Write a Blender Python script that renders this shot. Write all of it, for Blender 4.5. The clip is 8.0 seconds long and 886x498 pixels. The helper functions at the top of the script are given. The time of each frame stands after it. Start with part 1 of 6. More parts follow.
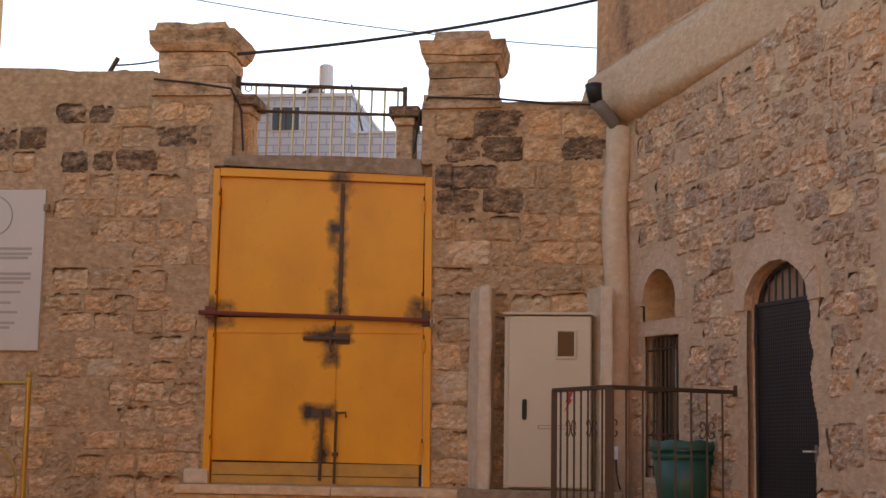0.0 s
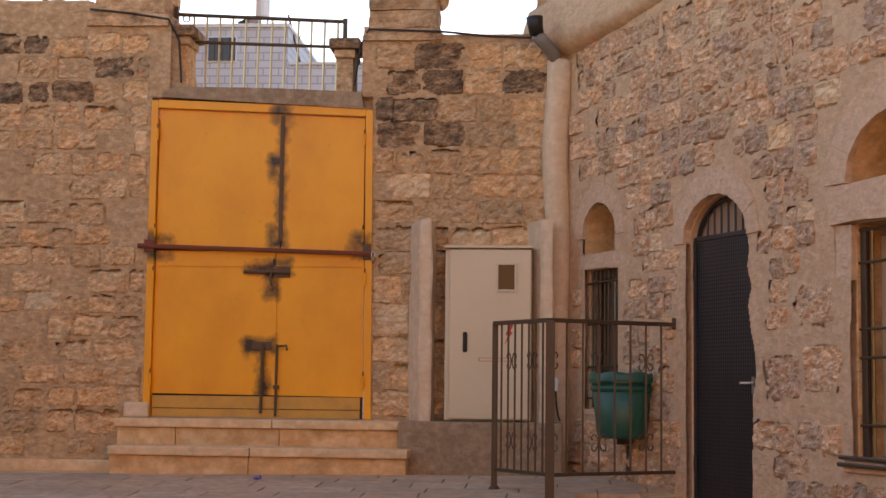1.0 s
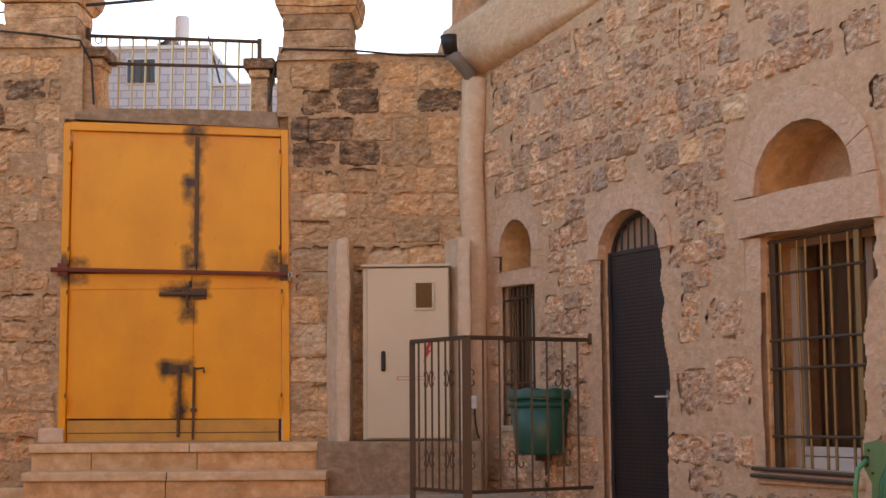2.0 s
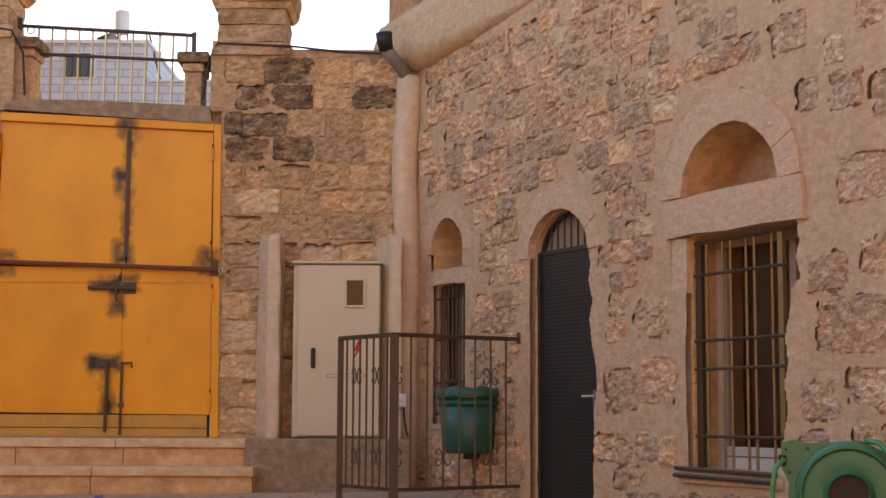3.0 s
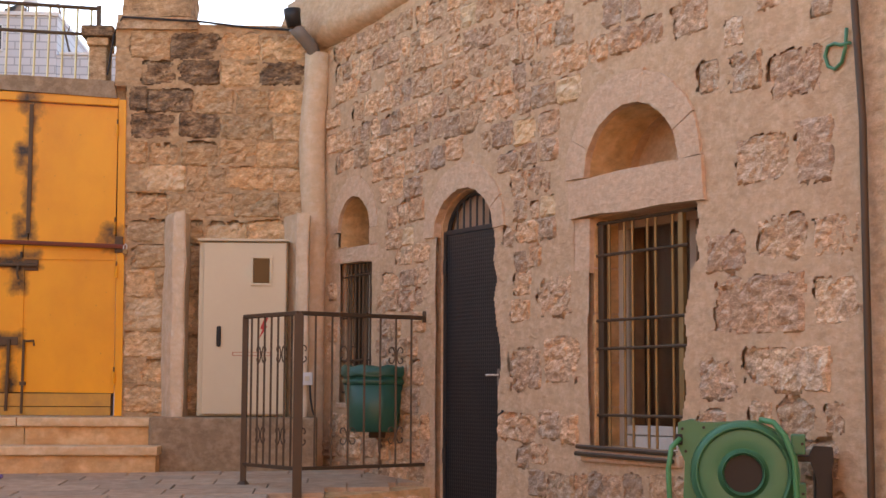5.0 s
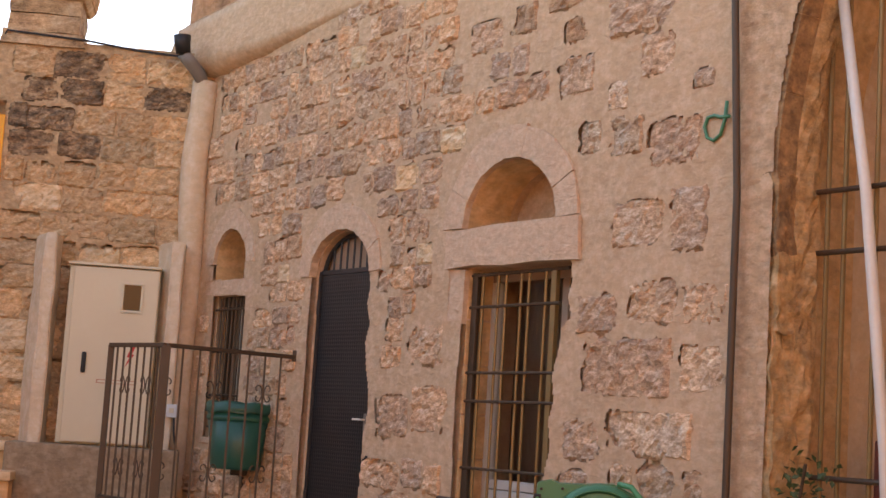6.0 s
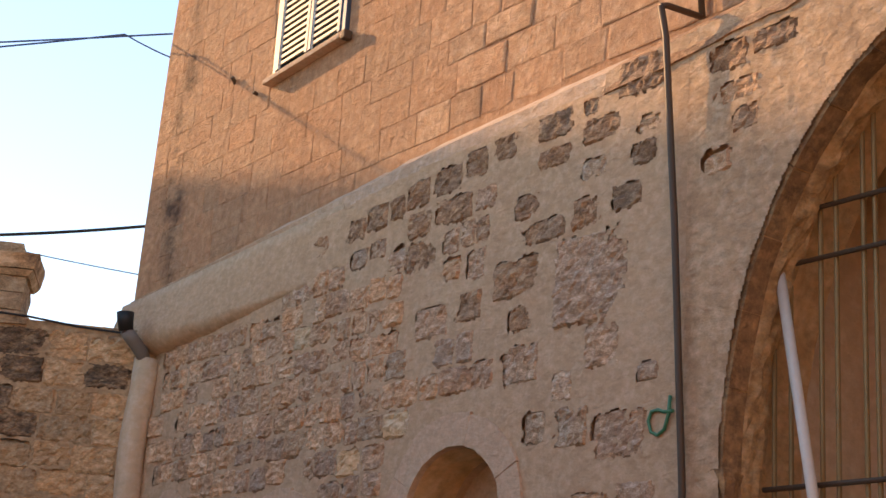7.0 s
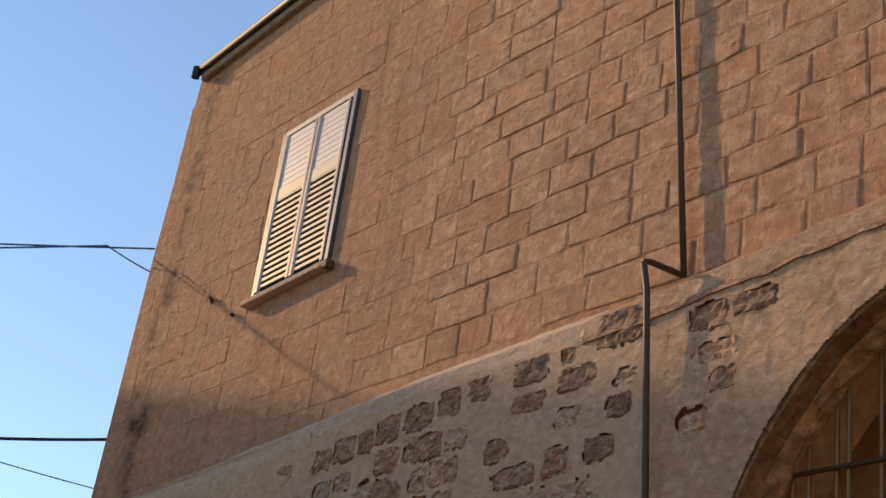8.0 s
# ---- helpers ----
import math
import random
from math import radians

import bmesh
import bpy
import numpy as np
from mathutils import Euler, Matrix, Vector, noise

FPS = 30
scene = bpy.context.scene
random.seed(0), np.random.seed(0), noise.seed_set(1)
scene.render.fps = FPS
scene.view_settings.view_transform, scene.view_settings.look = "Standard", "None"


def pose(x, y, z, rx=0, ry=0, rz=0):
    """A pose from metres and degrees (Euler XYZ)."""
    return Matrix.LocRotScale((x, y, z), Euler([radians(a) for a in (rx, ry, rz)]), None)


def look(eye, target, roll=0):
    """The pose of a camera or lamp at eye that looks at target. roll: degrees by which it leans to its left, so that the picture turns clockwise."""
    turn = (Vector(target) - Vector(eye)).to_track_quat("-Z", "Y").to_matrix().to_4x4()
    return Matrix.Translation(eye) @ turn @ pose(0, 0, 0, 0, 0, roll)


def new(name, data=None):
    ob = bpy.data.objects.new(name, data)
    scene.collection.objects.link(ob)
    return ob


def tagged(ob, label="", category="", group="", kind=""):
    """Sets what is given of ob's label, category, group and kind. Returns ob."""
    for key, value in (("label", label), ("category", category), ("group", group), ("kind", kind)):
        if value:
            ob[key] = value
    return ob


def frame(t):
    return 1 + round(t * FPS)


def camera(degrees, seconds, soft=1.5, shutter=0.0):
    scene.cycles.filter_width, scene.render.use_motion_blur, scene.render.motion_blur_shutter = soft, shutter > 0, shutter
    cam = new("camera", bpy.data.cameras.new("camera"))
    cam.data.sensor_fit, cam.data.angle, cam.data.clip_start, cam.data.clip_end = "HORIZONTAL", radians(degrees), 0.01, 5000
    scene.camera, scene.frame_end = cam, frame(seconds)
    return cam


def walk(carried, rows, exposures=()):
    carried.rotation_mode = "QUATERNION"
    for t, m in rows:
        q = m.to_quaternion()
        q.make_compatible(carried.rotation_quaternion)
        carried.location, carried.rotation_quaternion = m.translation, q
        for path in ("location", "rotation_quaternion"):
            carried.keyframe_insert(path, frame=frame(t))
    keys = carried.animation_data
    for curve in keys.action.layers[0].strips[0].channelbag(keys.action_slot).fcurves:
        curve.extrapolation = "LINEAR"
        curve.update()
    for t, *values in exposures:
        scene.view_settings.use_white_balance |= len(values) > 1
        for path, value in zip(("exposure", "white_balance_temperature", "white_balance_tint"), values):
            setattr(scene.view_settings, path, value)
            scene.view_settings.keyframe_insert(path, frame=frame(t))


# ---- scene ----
# camera: seconds, eye (x, y, z), yaw to the left, pitch up, roll
cam = camera(33.09, 8.0, soft=1.5)
ROWS = [
    (0.0, -0.157, -0.051, 1.427, 7.17, 7.94, 0.96),
    (0.5, -0.203, -0.112, 1.483, 5.90, 5.76, 0.30),
    (1.0, -0.197, -0.063, 1.441, 4.65, 5.34, 0.70),
    (1.5, -0.158, -0.045, 1.443, 3.16, 5.83, -0.05),
    (3.0, -0.006, -0.026, 1.392, -0.24, 6.24, 0.27),
    (3.5, 0.013, -0.000, 1.410, -1.36, 5.85, 0.60),
    (4.0, 0.038, 0.005, 1.401, -1.75, 5.68, 0.91),
    (5.5, 0.105, -0.021, 1.426, -4.91, 5.30, 0.85),
    (6.0, 0.141, 0.028, 1.483, -7.78, 6.81, 3.57),
    (6.5, 0.156, 0.063, 1.608, -8.90, 11.46, 4.02),
    (7.0, 0.175, 0.087, 1.641, -9.12, 16.98, 3.90),
    (7.5, 0.165, 0.108, 1.672, -8.84, 21.43, 6.10),
    (8.0, 0.152, 0.135, 1.679, -9.33, 26.02, 8.31),
]
EXPO = [(0.0, 1.58, 12900, 28), (1.5, 2.06, 12900, 28), (3.0, 2.02, 12900, 28), (3.5, 2.14, 12900, 28), (5.5, 2.36, 12900, 28), (6.5, 2.20, 11400, 24), (7.0, 1.46, 9900, 19), (8.0, 0.60, 8500, 13)]
walk(cam, [(t, pose(x, y, z, 90 + pitch, 0, yaw) @ pose(0, 0, 0, 0, 0, roll)) for t, x, y, z, yaw, pitch, roll in ROWS], EXPO)

# ---- light ----
SUN_TO = Vector((-0.59, 0.70, 0.40)).normalized()
world = bpy.data.worlds.new("sky")
scene.world = world
world.use_nodes = True
wn = world.node_tree.nodes
sky = wn.new("ShaderNodeTexSky")
sky.sky_type, sky.sun_disc = "NISHITA", False
sky.sun_elevation = math.asin(SUN_TO.z)
sky.sun_rotation = math.atan2(SUN_TO.x, SUN_TO.y)
sky.air_density, sky.dust_density, sky.ozone_density = 1.0, 0.0, 5.0
world.node_tree.links.new(sky.outputs["Color"], wn["Background"].inputs["Color"])
wn["Background"].inputs["Strength"].default_value = 0.15
sun_data = bpy.data.lights.new("sun", "SUN")
sun_data.energy, sun_data.angle, sun_data.color = 2.2, radians(0.6), (1.0, 0.72, 0.47)
sun = new("sun", sun_data)
sun.matrix_world = look(SUN_TO * 50, (0, 0, 0))

# ---- plan: wall A runs along x at y = WALL_Y; wall B starts at its corner and turns by -BEND ----
WALL_Y, BEND, CORNER_X = 11.926, 62.91, -0.161
MA = pose(0, WALL_Y, 0)
MB = pose(CORNER_X, WALL_Y, 0, 0, 0, -BEND)


# ---- materials ----
def material(name, rough=0.8, metal=0.0):
    m = bpy.data.materials.new(name)
    m.use_nodes = True
    b = m.node_tree.nodes["Principled BSDF"]
    b.inputs["Roughness"].default_value, b.inputs["Metallic"].default_value = rough, metal
    return m, m.node_tree.nodes, m.node_tree.links, b


def mixed(nodes, links, fac, a, b, mode="MIX"):
    """A colour mix of a and b; each is a colour or a socket, fac a number or a socket."""
    n = nodes.new("ShaderNodeMix")
    n.data_type, n.blend_type = "RGBA", mode
    for sock, v in ((n.inputs[0], fac), (n.inputs[6], a), (n.inputs[7], b)):
        if hasattr(v, "links"):
            links.new(v, sock)
        else:
            sock.default_value = v if isinstance(v, float) else (*v, 1.0)
    return n.outputs[2]


def noised(nodes, links, scale, detail=4.0, rough=0.6, space="Object", stretch=None, lo=0.35, hi=0.65):
    """A noise from 0 to 1, sharpened between lo and hi."""
    co = nodes.new("ShaderNodeTexCoord")
    n = nodes.new("ShaderNodeTexNoise")
    n.inputs["Scale"].default_value, n.inputs["Detail"].default_value, n.inputs["Roughness"].default_value = scale, detail, rough
    out = co.outputs[space]
    if stretch:
        mp = nodes.new("ShaderNodeMapping")
        mp.inputs["Scale"].default_value = stretch
        links.new(out, mp.inputs["Vector"])
        out = mp.outputs["Vector"]
    links.new(out, n.inputs["Vector"])
    r = nodes.new("ShaderNodeMapRange")
    r.inputs["From Min"].default_value, r.inputs["From Max"].default_value = lo, hi
    links.new(n.outputs["Fac"], r.inputs["Value"])
    return r.outputs["Result"], n.outputs["Fac"]


def bumped(nodes, links, bsdf, heights):
    """Adds up (height socket, strength, metres) as bumps."""
    last = None
    for h, strength, dist in heights:
        b = nodes.new("ShaderNodeBump")
        b.inputs["Strength"].default_value, b.inputs["Distance"].default_value = strength, dist
        links.new(h, b.inputs["Height"])
        if last:
            links.new(last, b.inputs["Normal"])
        last = b.outputs["Normal"]
    links.new(last, bsdf.inputs["Normal"])


def masonry(name, base, dark, light, grain=22.0, relief=0.03, rnd=0.0, patch=1.6, crag=0.5, streak=0.0, run_off=None, tooled=0.0):
    """Stone or lime mortar: patches, craggy relief with shadow painted into its hollows, grain, and per-piece shade
    where rnd is above 0.
    """
    m, nd, lk, b = material(name, 0.9)
    big, _ = noised(nd, lk, patch, 5.0, 0.6, "Object", None, 0.38, 0.68)
    mid, mraw = noised(nd, lk, patch * 5.0, 8.0, 0.72, "Object", (1, 1, 1.5), 0.40, 0.62)
    fine, raw = noised(nd, lk, grain * 0.7, 6.0, 0.65, "Object", None, 0.45, 0.70)
    pits, praw = noised(nd, lk, grain * 0.5, 9.0, 0.8, "Object", (1, 1, 1.7), 0.30, 0.46)
    co = nd.new("ShaderNodeTexCoord")
    mp = nd.new("ShaderNodeMapping")
    mp.inputs["Scale"].default_value = (1, 1, 1.6)
    lk.new(co.outputs["Object"], mp.inputs["Vector"])
    rid = nd.new("ShaderNodeTexNoise")
    rid.noise_type = "RIDGED_MULTIFRACTAL"
    rid.inputs["Scale"].default_value, rid.inputs["Detail"].default_value, rid.inputs["Roughness"].default_value = grain * 0.45, 7.0, 0.62
    rid.inputs["Distortion"].default_value = 0.6
    lk.new(mp.outputs["Vector"], rid.inputs["Vector"])
    c = mixed(nd, lk, big, base, dark)
    c = mixed(nd, lk, mid, c, mixed(nd, lk, 0.5, dark, base))
    c = mixed(nd, lk, fine, c, light)
    # hollows darkened in the colour, since soft light barely shades the relief
    k = nd.new("ShaderNodeMath")
    k.operation = "MULTIPLY_ADD"
    k.inputs[1].default_value, k.inputs[2].default_value = -min(0.5, 1.6 * crag), min(0.5, 1.6 * crag)
    lk.new(pits, k.inputs[0])
    c = mixed(nd, lk, k.outputs[0], c, tuple(0.40 * v for v in dark))
    # knobs paled and dips dimmed in the colour, as if side-lit
    ramp = nd.new("ShaderNodeMapRange")
    ramp.inputs["From Min"].default_value, ramp.inputs["From Max"].default_value = 0.37, 0.63
    ramp.inputs["To Min"].default_value, ramp.inputs["To Max"].default_value = 1 - crag, 1 + crag
    _, knobs = noised(nd, lk, grain * 0.5, 5.0, 0.62, "Object", (1, 1, 1.7))
    lk.new(knobs, ramp.inputs["Value"])
    hue = nd.new("ShaderNodeCombineColor")
    for sock in hue.inputs[:3]:
        lk.new(ramp.outputs["Result"], sock)
    c = mixed(nd, lk, 1.0, c, hue.outputs[0], "MULTIPLY")
    cuts = None
    if tooled:
        # worn tool marks down the face, pale flecks painted for grazing light, small pits
        mark, cuts = noised(nd, lk, 26.0, 6.0, 0.75, "Object", (1.0, 1.0, 0.33), 0.56, 0.70)
        hole, _ = noised(nd, lk, 15.0, 7.0, 0.8, "Object", (1, 1, 0.7), 0.36, 0.28)
        for fac, shade in ((mark, tuple(min(0.95, 1.25 * v) for v in light)), (hole, tuple(0.5 * v for v in dark))):
            f = nd.new("ShaderNodeMath")
            f.operation = "MULTIPLY"
            f.inputs[1].default_value = tooled
            lk.new(fac, f.inputs[0])
            c = mixed(nd, lk, f.outputs[0], c, shade)
    if streak:
        run, _ = noised(nd, lk, 1.3, 6.0, 0.7, "Object", (2.2, 2.2, 0.35), 0.54, 0.74)
        f = nd.new("ShaderNodeMath")
        f.operation = "MULTIPLY"
        f.inputs[1].default_value = streak
        lk.new(run, f.inputs[0])
        c = mixed(nd, lk, f.outputs[0], c, tuple(0.5 * v for v in dark))
    if run_off is not None:
        # a dark rain stain that runs down the wall beside its corner
        at = nd.new("ShaderNodeSeparateXYZ")
        lk.new(co.outputs["Object"], at.inputs[0])
        _, sway = noised(nd, lk, 1.6, 5.0, 0.6, "Object", (1, 1, 0.5))
        off = nd.new("ShaderNodeMath")
        off.operation = "MULTIPLY_ADD"
        off.inputs[1].default_value, off.inputs[2].default_value = 0.7, -0.35 - run_off
        lk.new(sway, off.inputs[0])
        gap = nd.new("ShaderNodeMath")
        gap.operation = "ADD"
        lk.new(at.outputs[0], gap.inputs[0])
        lk.new(off.outputs[0], gap.inputs[1])
        wide = nd.new("ShaderNodeMath")
        wide.operation = "ABSOLUTE"
        lk.new(gap.outputs[0], wide.inputs[0])
        fade = nd.new("ShaderNodeMapRange")
        fade.inputs["From Min"].default_value, fade.inputs["From Max"].default_value = 0.02, 0.24
        fade.inputs["To Min"].default_value, fade.inputs["To Max"].default_value = 1.0, 0.0
        lk.new(wide.outputs[0], fade.inputs["Value"])
        ragged = nd.new("ShaderNodeMath")
        ragged.operation = "MULTIPLY"
        lk.new(fade.outputs["Result"], ragged.inputs[0])
        lk.new(mid, ragged.inputs[1])
        c = mixed(nd, lk, ragged.outputs[0], c, tuple(0.25 * v for v in dark))
    if rnd:
        info = nd.new("ShaderNodeObjectInfo")
        geo = nd.new("ShaderNodeNewGeometry")
        add = nd.new("ShaderNodeMath")
        add.operation = "ADD"
        lk.new(info.outputs["Random"], add.inputs[0])
        lk.new(geo.outputs["Random Per Island"], add.inputs[1])
        fr = nd.new("ShaderNodeMath")
        fr.operation = "FRACT"
        lk.new(add.outputs[0], fr.inputs[0])
        ramp = nd.new("ShaderNodeValToRGB")
        ramp.color_ramp.elements[0].color = (1 - rnd, 1 - rnd * 1.05, 1 - rnd * 1.1, 1)
        ramp.color_ramp.elements[1].color = (1 + rnd * 0.5, 1 + rnd * 0.45, 1 + rnd * 0.35, 1)
        e = ramp.color_ramp.elements.new(0.5)
        e.color = (1.08, 0.97, 0.9, 1)
        lk.new(fr.outputs[0], ramp.inputs["Fac"])
        c = mixed(nd, lk, 1.0, c, ramp.outputs["Color"], "MULTIPLY")
    lk.new(c, b.inputs["Base Color"])
    bumped(nd, lk, b, [(mraw, 0.9, relief * 1.6), (rid.outputs["Fac"], 0.9, relief * 1.0), (praw, 0.9, relief * 0.9), (raw, 0.9, relief * 0.4)] + ([(cuts, 0.9, 0.02)] if cuts else []))
    return m


def rubble(name, tones, grain=13.0, relief=0.05, rnd=0.12):
    """Broken limestone: four chip tones, dark in clefts to pale on crests, with craggy relief."""
    m, nd, lk, b = material(name, 0.9)
    _, chip = noised(nd, lk, grain, 9.0, 0.82, "Object", (1, 1, 1.9))
    _, tone = noised(nd, lk, 3.2, 4.0, 0.6, "Object")
    _, raw = noised(nd, lk, grain * 3.2, 5.0, 0.7, "Object", (1, 1, 1.3))
    co = nd.new("ShaderNodeTexCoord")
    cell = nd.new("ShaderNodeTexVoronoi")
    cell.feature = "F1"
    cell.inputs["Scale"].default_value = grain * 1.5
    wob = nd.new("ShaderNodeMixRGB")
    wob.blend_type = "ADD"
    wob.inputs[0].default_value = 0.12
    puff = nd.new("ShaderNodeTexNoise")
    puff.inputs["Scale"].default_value, puff.inputs["Detail"].default_value = grain, 4.0
    lk.new(co.outputs["Object"], puff.inputs["Vector"])
    lk.new(co.outputs["Object"], wob.inputs[1])
    lk.new(puff.outputs["Color"], wob.inputs[2])
    lk.new(wob.outputs[0], cell.inputs["Vector"])
    ramp = nd.new("ShaderNodeValToRGB")
    el = ramp.color_ramp.elements
    el[0].position, el[0].color = 0.33, (*tones[0], 1)
    el[1].position, el[1].color = 0.62, (*tones[3], 1)
    for p, c in ((0.41, tones[1]), (0.50, tones[2])):
        e = el.new(p)
        e.color = (*c, 1)
    lk.new(chip, ramp.inputs["Fac"])
    c = ramp.outputs["Color"]
    info = nd.new("ShaderNodeObjectInfo")
    geo = nd.new("ShaderNodeNewGeometry")
    add = nd.new("ShaderNodeMath")
    add.operation = "ADD"
    lk.new(info.outputs["Random"], add.inputs[0])
    lk.new(geo.outputs["Random Per Island"], add.inputs[1])
    fr = nd.new("ShaderNodeMath")
    fr.operation = "FRACT"
    lk.new(add.outputs[0], fr.inputs[0])
    own = nd.new("ShaderNodeValToRGB")
    own.color_ramp.elements[0].color = (1 - rnd, 1 - rnd * 0.9, 1 - rnd * 0.8, 1)
    own.color_ramp.elements[1].color = (1 + rnd * 0.6, 1 + rnd * 0.55, 1 + rnd * 0.5, 1)
    e = own.color_ramp.elements.new(0.5)
    e.color = (1.07, 0.97, 0.90, 1)
    lk.new(fr.outputs[0], own.inputs["Fac"])
    c = mixed(nd, lk, 1.0, c, own.outputs["Color"], "MULTIPLY")
    wash = nd.new("ShaderNodeValToRGB")
    wash.color_ramp.elements[0].position, wash.color_ramp.elements[0].color = 0.38, (0.90, 0.93, 0.98, 1)
    wash.color_ramp.elements[1].position, wash.color_ramp.elements[1].color = 0.62, (1.07, 0.985, 0.91, 1)
    lk.new(tone, wash.inputs["Fac"])
    c = mixed(nd, lk, 1.0, c, wash.outputs["Color"], "MULTIPLY")
    lk.new(c, b.inputs["Base Color"])
    bumped(nd, lk, b, [(chip, 0.8, relief * 0.45), (cell.outputs["Distance"], 0.7, relief * 0.2), (raw, 0.7, relief * 0.12)])
    return m


def painted(name, base, dirt, rough=0.5, metal=0.0, scale=3.0, grain=60.0, amount=0.6, relief=0.002):
    """Paint, plastic or metal with dirt in patches and fine scratches."""
    m, nd, lk, b = material(name, rough, metal)
    big, _ = noised(nd, lk, scale, 6.0, 0.65, "Object", None, 0.45, 0.85)
    fine, raw = noised(nd, lk, grain, 4.0, 0.6, "Object", None, 0.4, 0.9)
    c = mixed(nd, lk, big, base, tuple(v * (1 - amount) + d * amount for v, d in zip(base, dirt)))
    c = mixed(nd, lk, fine, c, tuple(v * (1 - amount * 0.4) + d * amount * 0.4 for v, d in zip(base, dirt)))
    lk.new(c, b.inputs["Base Color"])
    bumped(nd, lk, b, [(raw, 0.4, relief)])
    return m


M_MORTAR_A = masonry("mortar_tan", (0.55, 0.345, 0.19), (0.44, 0.265, 0.14), (0.62, 0.42, 0.255), 30, 0.010, 0, 2.2, 0.15)
M_MORTAR_B = masonry("mortar_pink", (0.62, 0.395, 0.243), (0.53, 0.33, 0.195), (0.67, 0.455, 0.30), 30, 0.006, 0, 1.2, 0.07)
M_FILLET = masonry("cement_fillet", (0.64, 0.435, 0.30), (0.56, 0.36, 0.235), (0.70, 0.53, 0.405), 20, 0.010, 0, 2.5, 0.10)
M_STONE_A = rubble("limestone_tan", ((0.20, 0.118, 0.065), (0.47, 0.29, 0.152), (0.62, 0.40, 0.22), (0.84, 0.63, 0.41)), 14.0, 0.034, 0.24)
M_PIER = rubble("pier_limestone", ((0.07, 0.044, 0.027), (0.32, 0.20, 0.112), (0.57, 0.37, 0.21), (0.80, 0.60, 0.40)), 5.0, 0.04, 0.2)
M_STONE_A_DARK = rubble("limestone_lichen", ((0.03, 0.02, 0.014), (0.10, 0.064, 0.038), (0.23, 0.145, 0.085), (0.52, 0.35, 0.21)), 9.0, 0.03, 0.2)
M_STONE_A_PALE = rubble("limestone_pale", ((0.36, 0.22, 0.12), (0.62, 0.42, 0.24), (0.74, 0.53, 0.325), (0.86, 0.69, 0.48)), 11.0, 0.03, 0.1)
M_STONE_B = rubble("rubble_pink", ((0.28, 0.165, 0.10), (0.53, 0.32, 0.195), (0.68, 0.43, 0.265), (0.90, 0.70, 0.50)), 17.0, 0.036, 0.24)
M_STONE_B_DARK = rubble("rubble_dark", ((0.12, 0.072, 0.045), (0.27, 0.165, 0.10), (0.39, 0.24, 0.147), (0.62, 0.43, 0.28)), 14.0, 0.034, 0.2)
M_STONE_B_GREY = rubble("rubble_grey", ((0.20, 0.122, 0.08), (0.41, 0.26, 0.17), (0.53, 0.35, 0.235), (0.80, 0.62, 0.46)), 17.0, 0.034, 0.16)
M_ASHLAR = masonry("ashlar_orange", (0.53, 0.29, 0.162), (0.45, 0.225, 0.12), (0.61, 0.365, 0.225), 20, 0.014, 0.05, 0.7, 0.10, 0.5, -0.45, 0.55)
# paler copy that paints the sunlit right part of the upper wall
M_ASHLAR_LIT = masonry("ashlar_lit", (0.60, 0.34, 0.197), (0.51, 0.27, 0.147), (0.70, 0.45, 0.29), 18, 0.014, 0.08, 0.9, 0.12, 0.2, None, 0.6)
M_MORTAR_ARCH = masonry("mortar_stained", (0.64, 0.40, 0.24), (0.52, 0.31, 0.175), (0.72, 0.49, 0.32), 24, 0.012, 0, 1.5, 0.13, 0.45)
M_DRESSED = masonry("dressed_limestone", (0.66, 0.43, 0.285), (0.60, 0.375, 0.24), (0.71, 0.50, 0.35), 34, 0.007, 0, 1.1, 0.07)
M_PLASTER = masonry("lime_plaster", (0.70, 0.51, 0.345), (0.63, 0.44, 0.28), (0.74, 0.58, 0.43), 18, 0.005, 0, 1.3, 0.05, 0.2)
# warm bounce light on reveals and terrace edge is mixed into this orange
M_REVEAL_LIT = masonry("reveal_stone_warm_lit", (0.72, 0.43, 0.215), (0.58, 0.33, 0.155), (0.78, 0.52, 0.29), 18, 0.010, 0, 2.2, 0.12)
M_ARCH = masonry("arch_brown_stone", (0.47, 0.275, 0.135), (0.11, 0.064, 0.036), (0.56, 0.34, 0.17), 22, 0.014, 0.12, 3.5, 0.2)
# orange light on the archway's inner edge put into the stone colour
M_BROKEN_LIT = masonry("arch_stone_lit_orange", (0.72, 0.42, 0.195), (0.50, 0.27, 0.11), (0.80, 0.54, 0.30), 20, 0.022, 0, 2.6, 0.22)
M_STEP = masonry("step_limestone", (0.72, 0.51, 0.31), (0.60, 0.39, 0.21), (0.78, 0.60, 0.40), 16, 0.006, 0.06, 1.6, 0.08)
M_RISER = masonry("step_riser_stained", (0.69, 0.455, 0.245), (0.50, 0.28, 0.12), (0.75, 0.55, 0.33), 12, 0.006, 0.08, 2.2, 0.10)
M_PAVING = masonry("paving_limestone", (0.45, 0.335, 0.24), (0.38, 0.27, 0.185), (0.51, 0.39, 0.29), 16, 0.006, 0.12, 1.6, 0.08)
M_CONCRETE = masonry("concrete_grey", (0.35, 0.24, 0.15), (0.25, 0.165, 0.10), (0.43, 0.31, 0.21), 20, 0.008, 0, 1.6, 0.12)
M_RUSTBAR = painted("red_rust", (0.22, 0.045, 0.022), (0.10, 0.03, 0.02), 0.65, 0.0, 6, 60, 0.8)
M_RUST = painted("brown_rust", (0.13, 0.075, 0.04), (0.05, 0.03, 0.02), 0.7, 0.2, 10, 80, 0.8)
